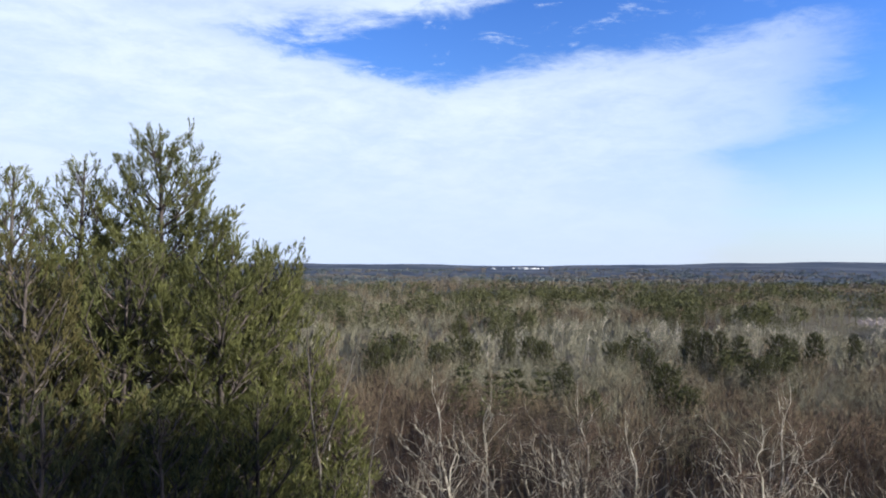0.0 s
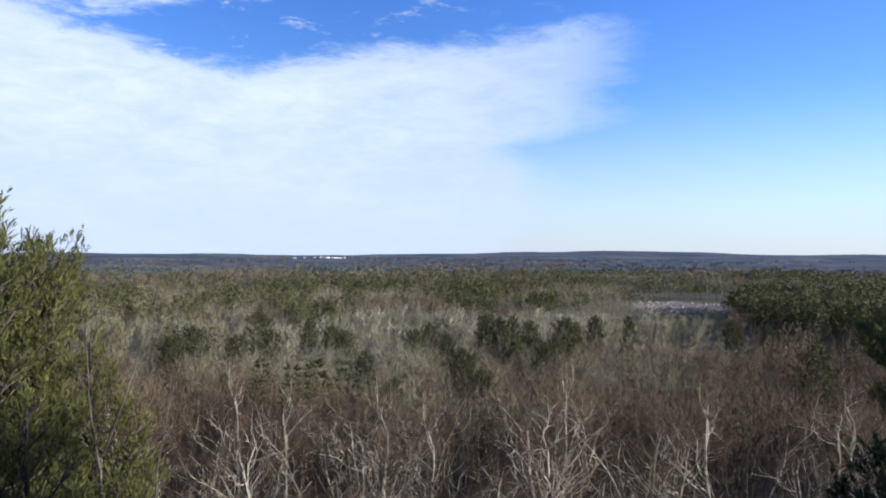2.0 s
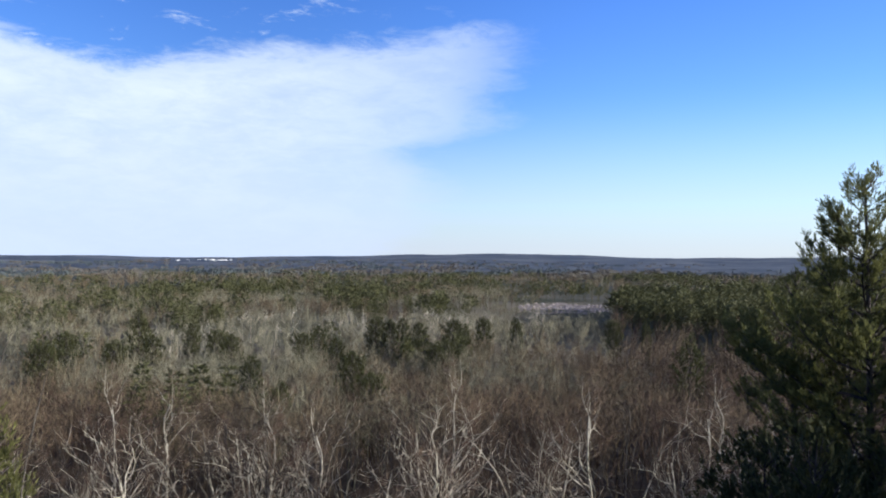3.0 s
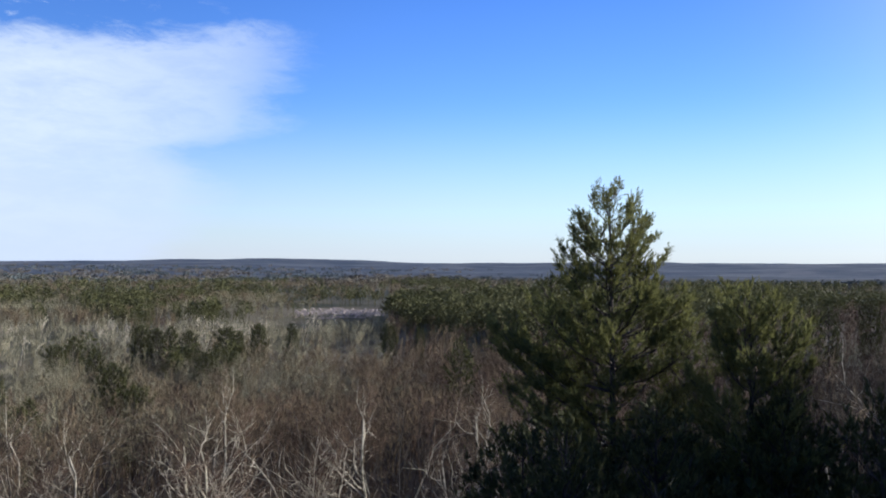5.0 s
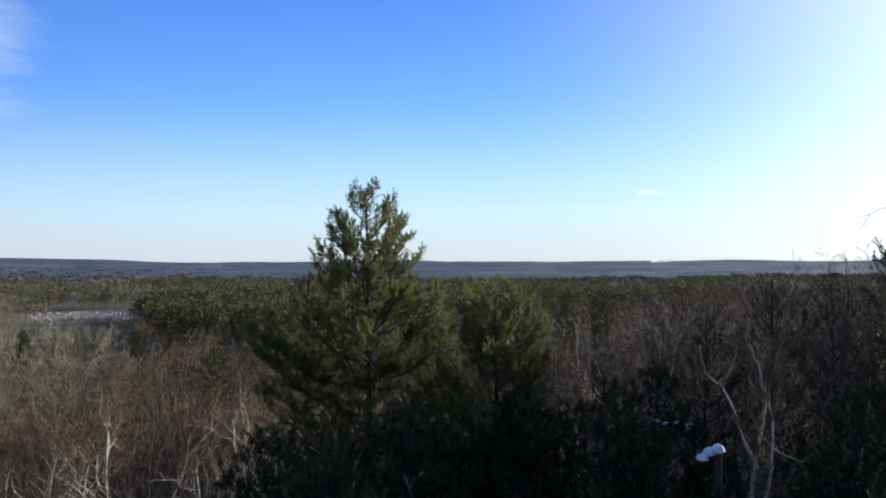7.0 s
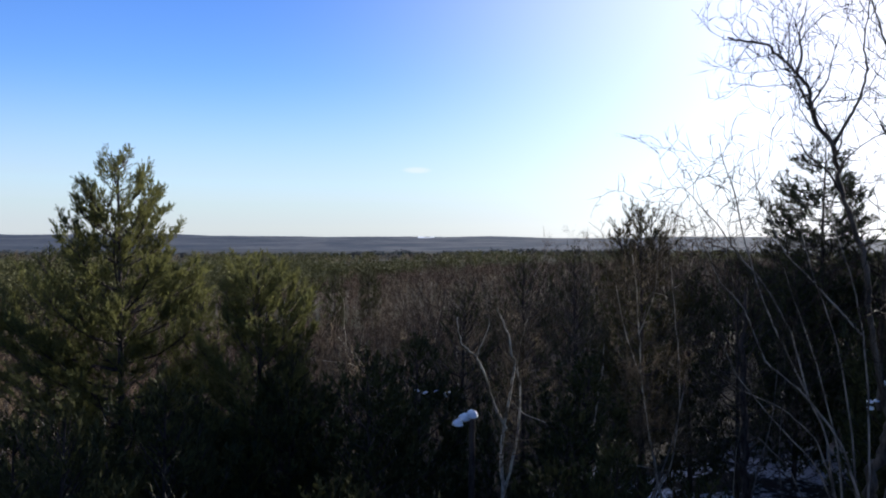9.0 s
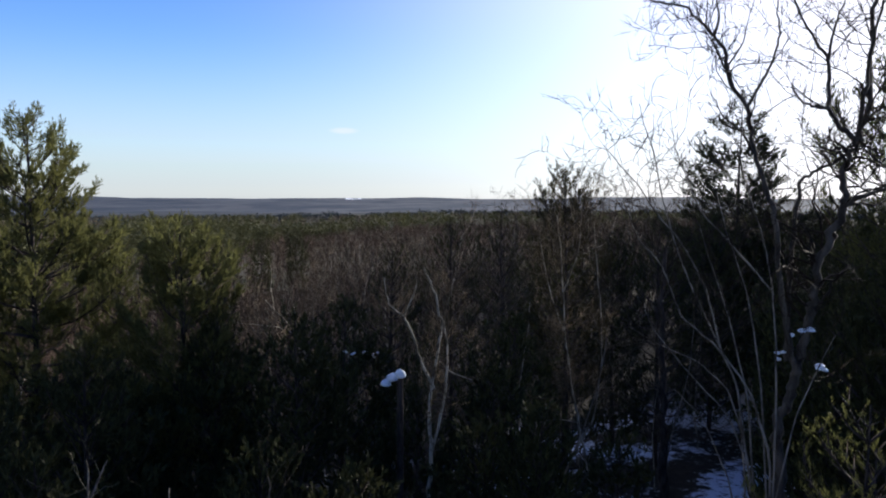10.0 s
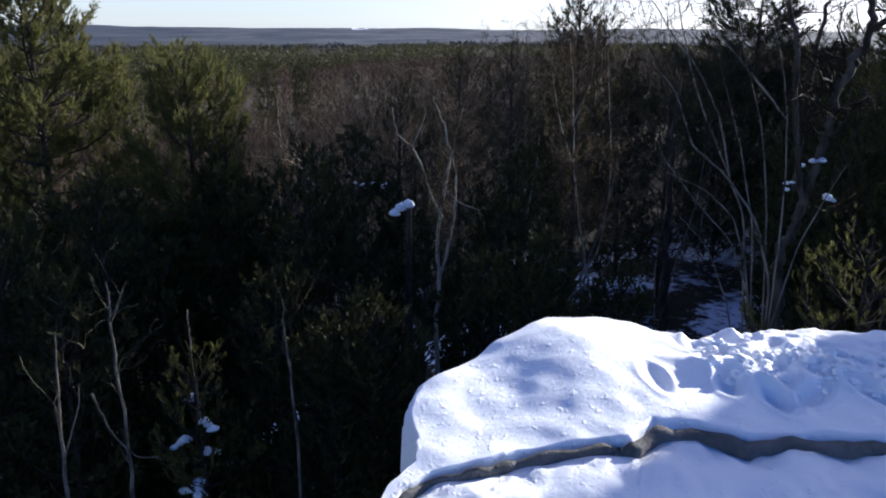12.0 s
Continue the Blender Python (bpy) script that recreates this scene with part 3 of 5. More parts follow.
pine(-7.6, 11.5, -14.0, 0.9, 126, YOUNG, 0.9, 0.05)
pine(49.4, 19.0, 5.6, 2.2, 111, "tall white pine standing alone, lit on one side", 2.0, 0.12, slope=0.48, min_top=0.42, sweep=0.7, boughs=((1.75, -48, 1.45, 0.75), (1.7, 132, 1.15, 0.7), (4.6, 132, 3.1, 0.0), (5.3, 125, 3.3, 0.05), (5.0, 140, 3.0, 0.05)))
pine(45.4, 20.0, -0.4, 1.5, 112, "dark young white pine close to a taller one", 1.2, 0.1, slope=0.5)
pine(58.4, 17.0, -1.4, 1.75, 113, "bushy white pine beside a taller one", 2.3, 0.1, slope=0.8)
pine(54.6, 19.0, -3.5, 1.3, 114, "bushy white pine beside a taller one", 0.9, 0.1, slope=0.6)
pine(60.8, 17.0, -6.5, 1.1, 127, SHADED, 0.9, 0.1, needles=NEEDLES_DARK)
pine(85.0, 24.0, 2.0, 1.7, 115, "bushy brownish pine among bare birches", 1.0, 0.15, needles=NEEDLES_OLD, slope=1.0)
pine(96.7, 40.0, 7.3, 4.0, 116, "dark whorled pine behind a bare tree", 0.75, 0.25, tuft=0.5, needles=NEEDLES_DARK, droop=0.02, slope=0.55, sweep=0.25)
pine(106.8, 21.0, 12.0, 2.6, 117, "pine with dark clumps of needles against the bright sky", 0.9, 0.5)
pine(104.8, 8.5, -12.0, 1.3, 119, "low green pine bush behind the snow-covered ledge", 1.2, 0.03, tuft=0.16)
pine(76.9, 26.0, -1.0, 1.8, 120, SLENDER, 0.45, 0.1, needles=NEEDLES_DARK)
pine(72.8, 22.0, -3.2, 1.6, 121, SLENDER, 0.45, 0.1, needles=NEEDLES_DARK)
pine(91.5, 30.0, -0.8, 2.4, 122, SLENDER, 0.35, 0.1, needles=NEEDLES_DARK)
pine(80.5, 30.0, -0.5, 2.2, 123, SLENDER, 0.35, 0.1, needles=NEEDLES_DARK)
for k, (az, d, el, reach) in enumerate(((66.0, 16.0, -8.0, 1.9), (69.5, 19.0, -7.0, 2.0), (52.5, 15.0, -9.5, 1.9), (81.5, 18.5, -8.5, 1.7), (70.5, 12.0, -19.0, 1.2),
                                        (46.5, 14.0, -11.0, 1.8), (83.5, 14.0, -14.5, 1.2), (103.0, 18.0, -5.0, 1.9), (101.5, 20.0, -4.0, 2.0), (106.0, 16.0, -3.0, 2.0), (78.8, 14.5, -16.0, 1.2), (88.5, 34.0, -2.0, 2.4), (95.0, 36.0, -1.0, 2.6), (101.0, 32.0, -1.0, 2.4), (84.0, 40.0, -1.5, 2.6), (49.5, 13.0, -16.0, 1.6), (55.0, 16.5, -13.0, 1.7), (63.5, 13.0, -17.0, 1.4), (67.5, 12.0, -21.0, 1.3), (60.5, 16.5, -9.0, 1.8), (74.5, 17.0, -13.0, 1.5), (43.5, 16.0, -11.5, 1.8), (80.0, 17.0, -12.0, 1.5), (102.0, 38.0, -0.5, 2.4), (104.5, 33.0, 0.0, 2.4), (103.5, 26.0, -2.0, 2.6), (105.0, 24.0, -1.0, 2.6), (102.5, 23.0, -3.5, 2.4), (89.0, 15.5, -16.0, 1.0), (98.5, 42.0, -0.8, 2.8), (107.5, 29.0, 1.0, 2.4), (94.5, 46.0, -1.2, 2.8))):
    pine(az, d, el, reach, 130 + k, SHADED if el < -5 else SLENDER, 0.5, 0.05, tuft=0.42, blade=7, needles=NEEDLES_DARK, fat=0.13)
# unseen woods added on the hill, towards the sun, to shade the slope
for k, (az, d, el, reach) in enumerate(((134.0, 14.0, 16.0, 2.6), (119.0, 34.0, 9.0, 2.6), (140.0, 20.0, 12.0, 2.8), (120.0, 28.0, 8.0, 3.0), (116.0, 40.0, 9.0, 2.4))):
    pine(az, d, el, reach, 160 + k, "tall dark pine, unseen, added to block the sun", 0.22, 0.1, tuft=0.55, blade=5, needles=NEEDLES_DARK, fat=0.24)

# unseen pines added towards the sun to shade the near snow
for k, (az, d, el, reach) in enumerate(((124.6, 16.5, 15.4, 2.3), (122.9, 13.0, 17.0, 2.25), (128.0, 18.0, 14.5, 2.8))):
    pine(az, d, el, reach, 170 + k, "tall dark pine, unseen, added to block the sun", 1.2, 0.1, tuft=0.55, blade=5, needles=NEEDLES_DARK, fat=0.24)

# ---- bare trees near the ledge ----


def ray_point(az, el, d):
    return np.array(tuple(polar(az, d, 20 + d * math.tan(radians(el)))))


def limbed_tree(seed, limbs, radii, material, twig_material, label, category="tree", group="", fuzz=1.0, name="bare_tree"):
    """A bare tree whose main limbs run through the given bearings, elevations and distances."""
    rng = np.random.default_rng(seed)
    wood, twigs = Geo(), Geo()
    base, tip, width = [], [], []
    foot_at = ray_point(*limbs[0][0])

    def shoots(pts, r, level):
        seg = len(pts) - 1
        length = np.linalg.norm(np.diff(pts, axis=0), axis=1).sum()
        for _ in range(int(length * (4.6, 6.0, 6.0)[level] * fuzz)):
            t = (0.35 if level == 0 else 0.15) + (0.65 if level == 0 else 0.85) * rng.random()
            j = min(int(t * seg), seg - 1)
            at = pts[j] + (pts[j + 1] - pts[j]) * (t * seg - j)
            d = unit(unit(pts[j + 1] - pts[j]) * 0.8 + rng.normal(size=3) * 0.55 + np.array((0, 0, 0.2)))
            if level < 2:
                size = (0.95, 0.42)[level] * (0.35 + 0.9 * rng.random())
                line, _ = limb(rng, at, d, size, 5, 0.36, 0.08)
                rr = max(0.0035, r * (1 - 0.7 * t) * (0.4, 0.5)[level])
                tube(twigs, line, rr * np.linspace(1, 0.35, 6), 3)
                shoots(line, rr, level + 1)
            else:
                base.append(at), tip.append(at + d * (0.08 + 0.17 * rng.random())), width.append(0.0042)
    for points, r in zip(limbs, radii):
        raw = np.array([ray_point(*p) for p in points])
        # smooth the line and make it crooked
        t = np.linspace(0, len(raw) - 1, 5 * (len(raw) - 1) + 1)
        pts = np.stack([np.interp(t, np.arange(len(raw)), raw[:, k]) for k in range(3)], 1)
        pts[1:-1] = 0.25 * pts[:-2] + 0.5 * pts[1:-1] + 0.25 * pts[2:]
        pts[1:] += rng.normal(size=(len(pts) - 1, 3)) * r * 0.28
        tube(wood, pts - foot_at, r * np.linspace(1, 0.3, len(pts)), 7)
        shoots(pts - foot_at, r, 0)
    if base:
        spikes(twigs, base, tip, width)
    return thing_of(name, (("trunk", wood, material), ("crown", twigs, twig_material)), Vector(foot_at), label, category, group)


limbed_tree(201, [
    [(99.7, -30, 10), (99.8, -19.1, 10), (99.3, -16.3, 10), (99.5, -14.1, 10), (100.2, -12.3, 10), (100.6, -10.4, 10), (100.9, -8.2, 10), (101.4, -6, 10), (101.5, -4.1, 10), (102.5, -1.5, 10), (102.9, 0.5, 10), (102.8, 2.1, 10), (103.1, 3.2, 10), (103.7, 4.2, 10), (104.1, 6, 10), (104.1, 9, 10), (104.2, 12.4, 10), (104.6, 16, 10)],
    [(99.8, -10.5, 10.1), (99.75, -7.5, 10.2), (99.8, -4.5, 10.2), (99.9, -2.3, 10.2), (100.2, 0.5, 10.1), (100.3, 1.4, 10.1), (101.5, 2.1, 10), (102.7, 2.7, 10), (103.1, 3.4, 10)],
    [(102.8, -0.4, 10), (103.8, 0.3, 9.9), (105.3, 0.8, 9.8), (106.6, 2.2, 9.7), (107.6, 5, 9.6)],
    [(103.5, 3.9, 10), (103.9, 7.3, 9.9), (104.1, 9.4, 9.8), (104.7, 12.3, 9.8), (105.5, 17, 9.8)],
    [(103.4, 3.9, 10), (102.4, 4.8, 9.9), (101.8, 5.9, 9.8), (101.0, 6.1, 9.8), (100.1, 6.4, 9.7), (99.6, 7.4, 9.7)],
    [(101.75, 5.9, 9.8), (101.8, 7.5, 9.8), (101.7, 8.9, 9.8), (100.9, 10.3, 9.8), (99.8, 12.1, 9.8), (98.8, 15.5, 9.8)],
    [(101.7, 8.9, 9.8), (101.9, 10.6, 9.8), (102.2, 11.6, 9.8), (102.6, 12.6, 9.8), (103.2, 16, 9.8)],
    [(100.4, -11.4, 10), (99.6, -8, 9.8), (99.1, -4.5, 9.7), (98.8, -1, 9.6), (98.1, 1, 9.6), (97.3, 3.7, 9.6), (96.9, 6.2, 9.6), (95.8, 7.8, 9.6), (95.6, 8.9, 9.5), (95.4, 10, 9.5), (94.7, 10.9, 9.5), (93.9, 11.7, 9.5), (93, 12.8, 9.5), (91.7, 13.2, 9.4), (90.4, 13.4, 9.4)],
    [(94.7, 11, 9.5), (95.0, 12.1, 9.5), (94.8, 13.2, 9.5), (95.2, 15, 9.5)],
    [(96.9, 6.2, 9.6), (97.7, 7.7, 9.6), (98.4, 9.1, 9.6), (98.8, 10.8, 9.6), (98.6, 12.9, 9.6), (99.0, 15.5, 9.6)],
    [(97.6, 2.8, 9.6), (96.6, 4.6, 9.5), (95.4, 5.6, 9.5), (94.6, 7.2, 9.4)],
    [(95.6, 8.9, 9.5), (96.6, 10.4, 9.5), (97.0, 12.5, 9.5)]],
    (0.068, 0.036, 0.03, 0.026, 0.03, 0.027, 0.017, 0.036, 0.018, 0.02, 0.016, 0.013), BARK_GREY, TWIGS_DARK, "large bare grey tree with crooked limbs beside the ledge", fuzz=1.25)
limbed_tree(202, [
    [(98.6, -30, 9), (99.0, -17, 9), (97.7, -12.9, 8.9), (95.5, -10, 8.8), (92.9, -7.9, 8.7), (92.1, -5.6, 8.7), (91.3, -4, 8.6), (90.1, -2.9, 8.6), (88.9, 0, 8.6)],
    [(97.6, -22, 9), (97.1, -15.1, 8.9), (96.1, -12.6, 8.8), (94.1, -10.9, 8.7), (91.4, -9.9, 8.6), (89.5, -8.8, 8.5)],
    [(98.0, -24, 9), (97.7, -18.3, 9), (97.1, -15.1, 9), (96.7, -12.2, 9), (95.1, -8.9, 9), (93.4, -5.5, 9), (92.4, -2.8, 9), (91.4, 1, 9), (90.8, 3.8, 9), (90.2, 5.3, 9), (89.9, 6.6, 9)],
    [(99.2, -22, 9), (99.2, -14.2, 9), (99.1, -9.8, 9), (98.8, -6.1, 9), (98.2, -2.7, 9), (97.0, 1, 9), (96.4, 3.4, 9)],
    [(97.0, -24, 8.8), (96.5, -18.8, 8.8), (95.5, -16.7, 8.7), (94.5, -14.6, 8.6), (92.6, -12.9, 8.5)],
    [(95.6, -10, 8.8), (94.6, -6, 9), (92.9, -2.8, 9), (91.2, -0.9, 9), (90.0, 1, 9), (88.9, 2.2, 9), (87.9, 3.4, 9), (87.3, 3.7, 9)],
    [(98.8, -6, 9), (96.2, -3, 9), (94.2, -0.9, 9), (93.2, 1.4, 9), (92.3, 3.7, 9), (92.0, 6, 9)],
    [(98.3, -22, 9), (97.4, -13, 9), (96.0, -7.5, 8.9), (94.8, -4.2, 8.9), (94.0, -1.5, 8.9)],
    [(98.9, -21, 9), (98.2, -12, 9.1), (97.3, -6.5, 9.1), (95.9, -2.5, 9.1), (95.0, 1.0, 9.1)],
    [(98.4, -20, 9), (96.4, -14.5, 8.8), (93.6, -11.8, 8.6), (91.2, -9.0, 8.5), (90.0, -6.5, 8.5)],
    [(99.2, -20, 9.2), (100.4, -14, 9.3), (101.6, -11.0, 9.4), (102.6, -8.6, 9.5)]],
    (0.015, 0.011, 0.014, 0.013, 0.011, 0.011, 0.011, 0.012, 0.012, 0.010, 0.011), BARK_PALE, TWIGS_DARK, "clump of thin leaning grey stems behind the ledge", fuzz=0.95)
limbed_tree(203, [
    [(75.4, -27, 15), (75.4, -20.8, 15), (75.6, -17.7, 15), (75.4, -14.6, 15), (75.8, -11.9, 15), (76.3, -9.1, 15), (75.8, -6.7, 15), (75.0, -4.8, 15)],
    [(75.8, -13.4, 15), (74.8, -11.5, 15), (74.2, -9.5, 15), (73.6, -8.3, 15), (72.5, -7.5, 15), (72.2, -5.5, 15)],
    [(76.1, -11.5, 15), (77.0, -12.3, 15), (78.5, -12.8, 15)],
    [(75.6, -17.7, 15), (76.6, -13.8, 15), (76.7, -10.7, 15), (76.4, -8.3, 15), (77.2, -5.6, 15)],
    [(73.6, -8.3, 15), (74.6, -6.0, 15), (74.2, -4.0, 15)]],
    (0.05, 0.03, 0.017, 0.03, 0.016), BARK_BIRCH, TWIGS, "pale birch with thin broken stems", fuzz=1.3)
limbed_tree(204, [
    [(87.4, -26, 17), (87.1, -20.4, 17), (86.7, -18.2, 17), (86.1, -15.5, 17), (85.6, -12.9, 17), (85.1, -9.7, 17), (84.9, -6.5, 17), (84.7, -3.4, 17), (84.4, -1, 17)],
    [(86.2, -18.5, 17), (85.9, -17.4, 17), (87.2, -15.1, 17), (87.6, -12, 17), (87.7, -9.7, 17), (87.3, -5, 17), (87.0, -1.5, 17)],
    [(86.1, -15.5, 17), (84.6, -15.3, 17), (83.2, -15.6, 17)],
    [(85.1, -9.7, 17), (83.9, -6.2, 17), (83.2, -2.6, 17)],
    [(84.9, -6.5, 17), (86.0, -3.6, 17), (86.2, 0.2, 17)]],
    (0.034, 0.022, 0.014, 0.015, 0.014), BARK_BIRCH, TWIGS, "slender pale birch with peeling bark", fuzz=1.7)
limbed_tree(205, [
    [(-8.5, -26, 12), (-8.5, -15, 12), (-9.3, -10, 12), (-9.6, -4.6, 12)],
    [(-8.5, -13, 12), (-7.2, -9.5, 12), (-5.8, -4.8, 12)]],
    (0.025, 0.018), BARK_GREY, TWIGS, "thin bare sapling forking near its foot", fuzz=0.35)
limbed_tree(206, [
    [(-5.6, -26, 13), (-5.2, -14, 13), (-4.2, -9, 13), (-3.6, -6.5, 13)]],
    (0.016,), BARK_GREY, TWIGS, "thin grey bare sapling", fuzz=0.35)
limbed_tree(207, [
    [(48.6, -36, 10.5), (48.7, -29.8, 10.5), (49.0, -24, 10.5), (49.2, -19.8, 10.5)],
    [(48.8, -28, 10.5), (50.2, -24.5, 10.4), (50.3, -23.2, 10.4)]], (0.034, 0.012), BARK_PALE, TWIGS_PALE, "thin dead grey trunk in deep shade", fuzz=0.3)
limbed_tree(208, [
    [(53.2, -36, 11), (53.0, -30.6, 11), (52.8, -24, 11), (52.6, -20.2, 11), (52.7, -16.9, 11)],
    [(52.7, -19.5, 11), (53.4, -18.0, 10.9), (53.9, -17.0, 10.9)],
    [(51.0, -24, 10.8), (52.0, -26.8, 10.7), (53.4, -28.5, 10.6), (55.0, -28.7, 10.5)]], (0.034, 0.02, 0.018), BARK_PALE, TWIGS_PALE, "thin dead grey trunk with broken limbs in deep shade", fuzz=0.4)
limbed_tree(209, [
    [(65.0, -36, 11), (64.8, -27, 11), (64.3, -22, 11), (64.2, -19.0, 11)]], (0.028,), BARK_PALE, TWIGS, "dead grey trunk in deep shade", fuzz=0.4)
limbed_tree(210, [
    [(92.1, -26, 22), (92.0, -18, 22), (91.9, -14, 22), (91.8, -9.5, 22), (92.0, -3, 22)]], (0.16,), BARK_PINE, TWIGS, "dark trunk standing in snow", fuzz=0.25)
limbed_tree(213, [
    [(58.2, -36, 11.6), (57.9, -26, 11.6), (57.7, -22, 11.6), (57.6, -19.3, 11.6)]], (0.026,), BARK_PALE, TWIGS_DARK, "thin broken trunk behind a snowy sapling", fuzz=0.2)

# ---- snow lumps on branches and stumps ----


def blob(geo, at, size, seed, squash=0.6, rings=10, around=14):
    """A soft uneven lump of snow with a flattened underside."""
    v, f = [], []
    for i in range(rings + 1):
        p = math.pi * i / rings
        for j in range(around):
            a = 2 * math.pi * j / around
            n = Vector((math.sin(p) * math.cos(a), math.sin(p) * math.sin(a), math.cos(p)))
            r = size * (1 + 0.35 * noise.noise(n * 1.3 + Vector((seed, 0, 0))) + 0.12 * noise.noise(n * 4 + Vector((seed, 5, 0))))
            z = n.z * r * squash
            v.append((at[0] + n.x * r, at[1] + n.y * r, at[2] + (z if z > 0 else z * 0.5)))
    for i in range(rings):
        for j in range(around):
            p, q = i * around + j, i * around + (j + 1) % around
            f += [(p, p + around, q), (q, p + around, q + around)]
    geo.add(v, f)


def snow_stub():
    """A dark broken stub with a cap of snow."""
    stub = Geo()
    top = ray_point(73.35, -12.6, 15)
    low = np.array((top[0], top[1], land(top[0], top[1]) - 0.3))
    pts = np.linspace(low, top, 7)
    tube(stub, pts - low, (0.11, 0.09, 0.085, 0.08, 0.07, 0.065, 0.06), 8)
    tube(stub, [top - low - (0, 0, 0.12), top - low + np.array((-0.05, 0.16, -0.02)), top - low + np.array((-0.1, 0.3, -0.12))], (0.05, 0.04, 0.03), 6)
    root = thing_of("tree_stub", (("trunk", stub, BARK_PINE),), Vector(low), "dark broken tree stub under a cap of snow", "tree")
    cap = Geo()
    blob(cap, (0, 0, 0.04), 0.12, 3.0, 0.9)
    blob(cap, (-0.05, 0.14, -0.02), 0.12, 5.0, 0.8)
    blob(cap, (-0.1, 0.25, -0.12), 0.11, 7.0, 0.8)
    ob = part("snow_cap", mesh_of("snow_cap", *cap.arrays(), SNOW, True), root, "rounded cap of white snow")
    ob.location = top - low


snow_stub()


def snow_on(az, el, d, size, seed, label):
    geo = Geo()
    rng = np.random.default_rng(seed)
    for k in range(3):
        blob(geo, rng.normal(size=3) * size * np.array((0.5, 0.8, 0.45)), size * (0.42 + 0.35 * rng.random()), seed + k, 0.7)
    ob = new("snow_lump", mesh_of("snow_lump", *geo.arrays(), SNOW, True))
    ob.location = ray_point(az, el, d)
    return tagged(ob, label, "snow", "lumps of snow caught on branches")


snow_on(100.8, -8.6, 9.95, 0.07, 61, "lump of snow caught in a fork")
snow_on(99.9, -10.2, 10, 0.06, 63, "lump of snow caught in a fork")
snow_on(101.8, -10.9, 10, 0.085, 65, "lump of snow caught on a low branch")
limbed_tree(211, [[(69.0, -11.6, 19), (70.5, -11.1, 19), (72.0, -11.0, 19), (73.4, -11.4, 19), (74.5, -13.0, 19), (75.0, -24.0, 19)]], (0.03,), BARK_GREY, TWIGS, "bent grey sapling with snow along it", fuzz=0.3)
for k in range(4):
    snow_on(69.3 + k * 0.75, -10.85 - 0.1 * (k % 2), 19, 0.08, 70 + k, "small lump of snow on a shaded branch")


def snowy_sapling():
    """A little spruce weighed down with snow."""
    place = foot(57.6, 11.5)
    h = tree_height(place, 11.5, -22.0)
    wood, leaf = pine_tree(301, h, 0.95, 0.8, 0.1, 0.26, 8, fat=0.1)
    root = thing_of("snowy_sapling", (("trunk", wood, BARK_PINE), ("crown", leaf, NEEDLES)), place, "small dark conifer with snow on its branches", "tree")
    rng = np.random.default_rng(302)
    for k in range(17):
        geo = Geo()
        a, up = k * 2.4, 0.5 + 0.027 * k
        out = 0.8 * (1 - up) + 0.18
        for q in range(3):
            blob(geo, (math.cos(a) * out * (0.6 + 0.3 * q), math.sin(a) * out * (0.6 + 0.3 * q), h * up - 0.05 * q), 0.06 + 0.05 * rng.random(), k * 3 + q, 0.6, 7, 10)
        part("snow_pad", mesh_of("snow_pad", *geo.arrays(), SNOW, True), root, "pad of snow")


snowy_sapling()


def snow_clods():
    """Small crumbs of snow kicked up round the footprints."""
    geo = Geo()
    rng = np.random.default_rng(91)
    for k in range(260):
        x, y = 3.9 + 0.42 * rng.random(), -0.6 - 1.5 * rng.random()
        size = 0.008 + 0.028 * rng.random() ** 2
        blob(geo, (x, y, snow_height(x, y) + size * 0.2), size, k, 0.75, 5, 7)
    for k in range(40):
        x, y = 2.2 + 0.7 * rng.random(), -0.4 - 0.9 * rng.random()
        size = 0.008 + 0.02 * rng.random() ** 2
        blob(geo, (x, y, near_height(x, y) + size * 0.2), size, 300 + k, 0.75, 5, 7)
    ob = new("snow_crumbs", mesh_of("snow_crumbs", *geo.arrays(), SNOW, True))
    tagged(ob, "loose crumbs of snow round footprints", "snow", kind="stuff")


snow_clods()

# ---- the woods below: bare trees that can be told apart ----


def template(geos):
    return [(pname, mesh_of(pname, *geo.arrays(), material)) for pname, geo, material in geos]


def plant(name, meshes, place, turn, scale, label, group):
    root = new(name)
    root.empty_display_size = 0.2
    for pname, me in meshes:
        part(pname, me, root)
    root.matrix_basis = Matrix.LocRotScale(place, Euler((0, 0, turn)), (scale, scale, scale))
    return tagged(root, label, "tree", group)


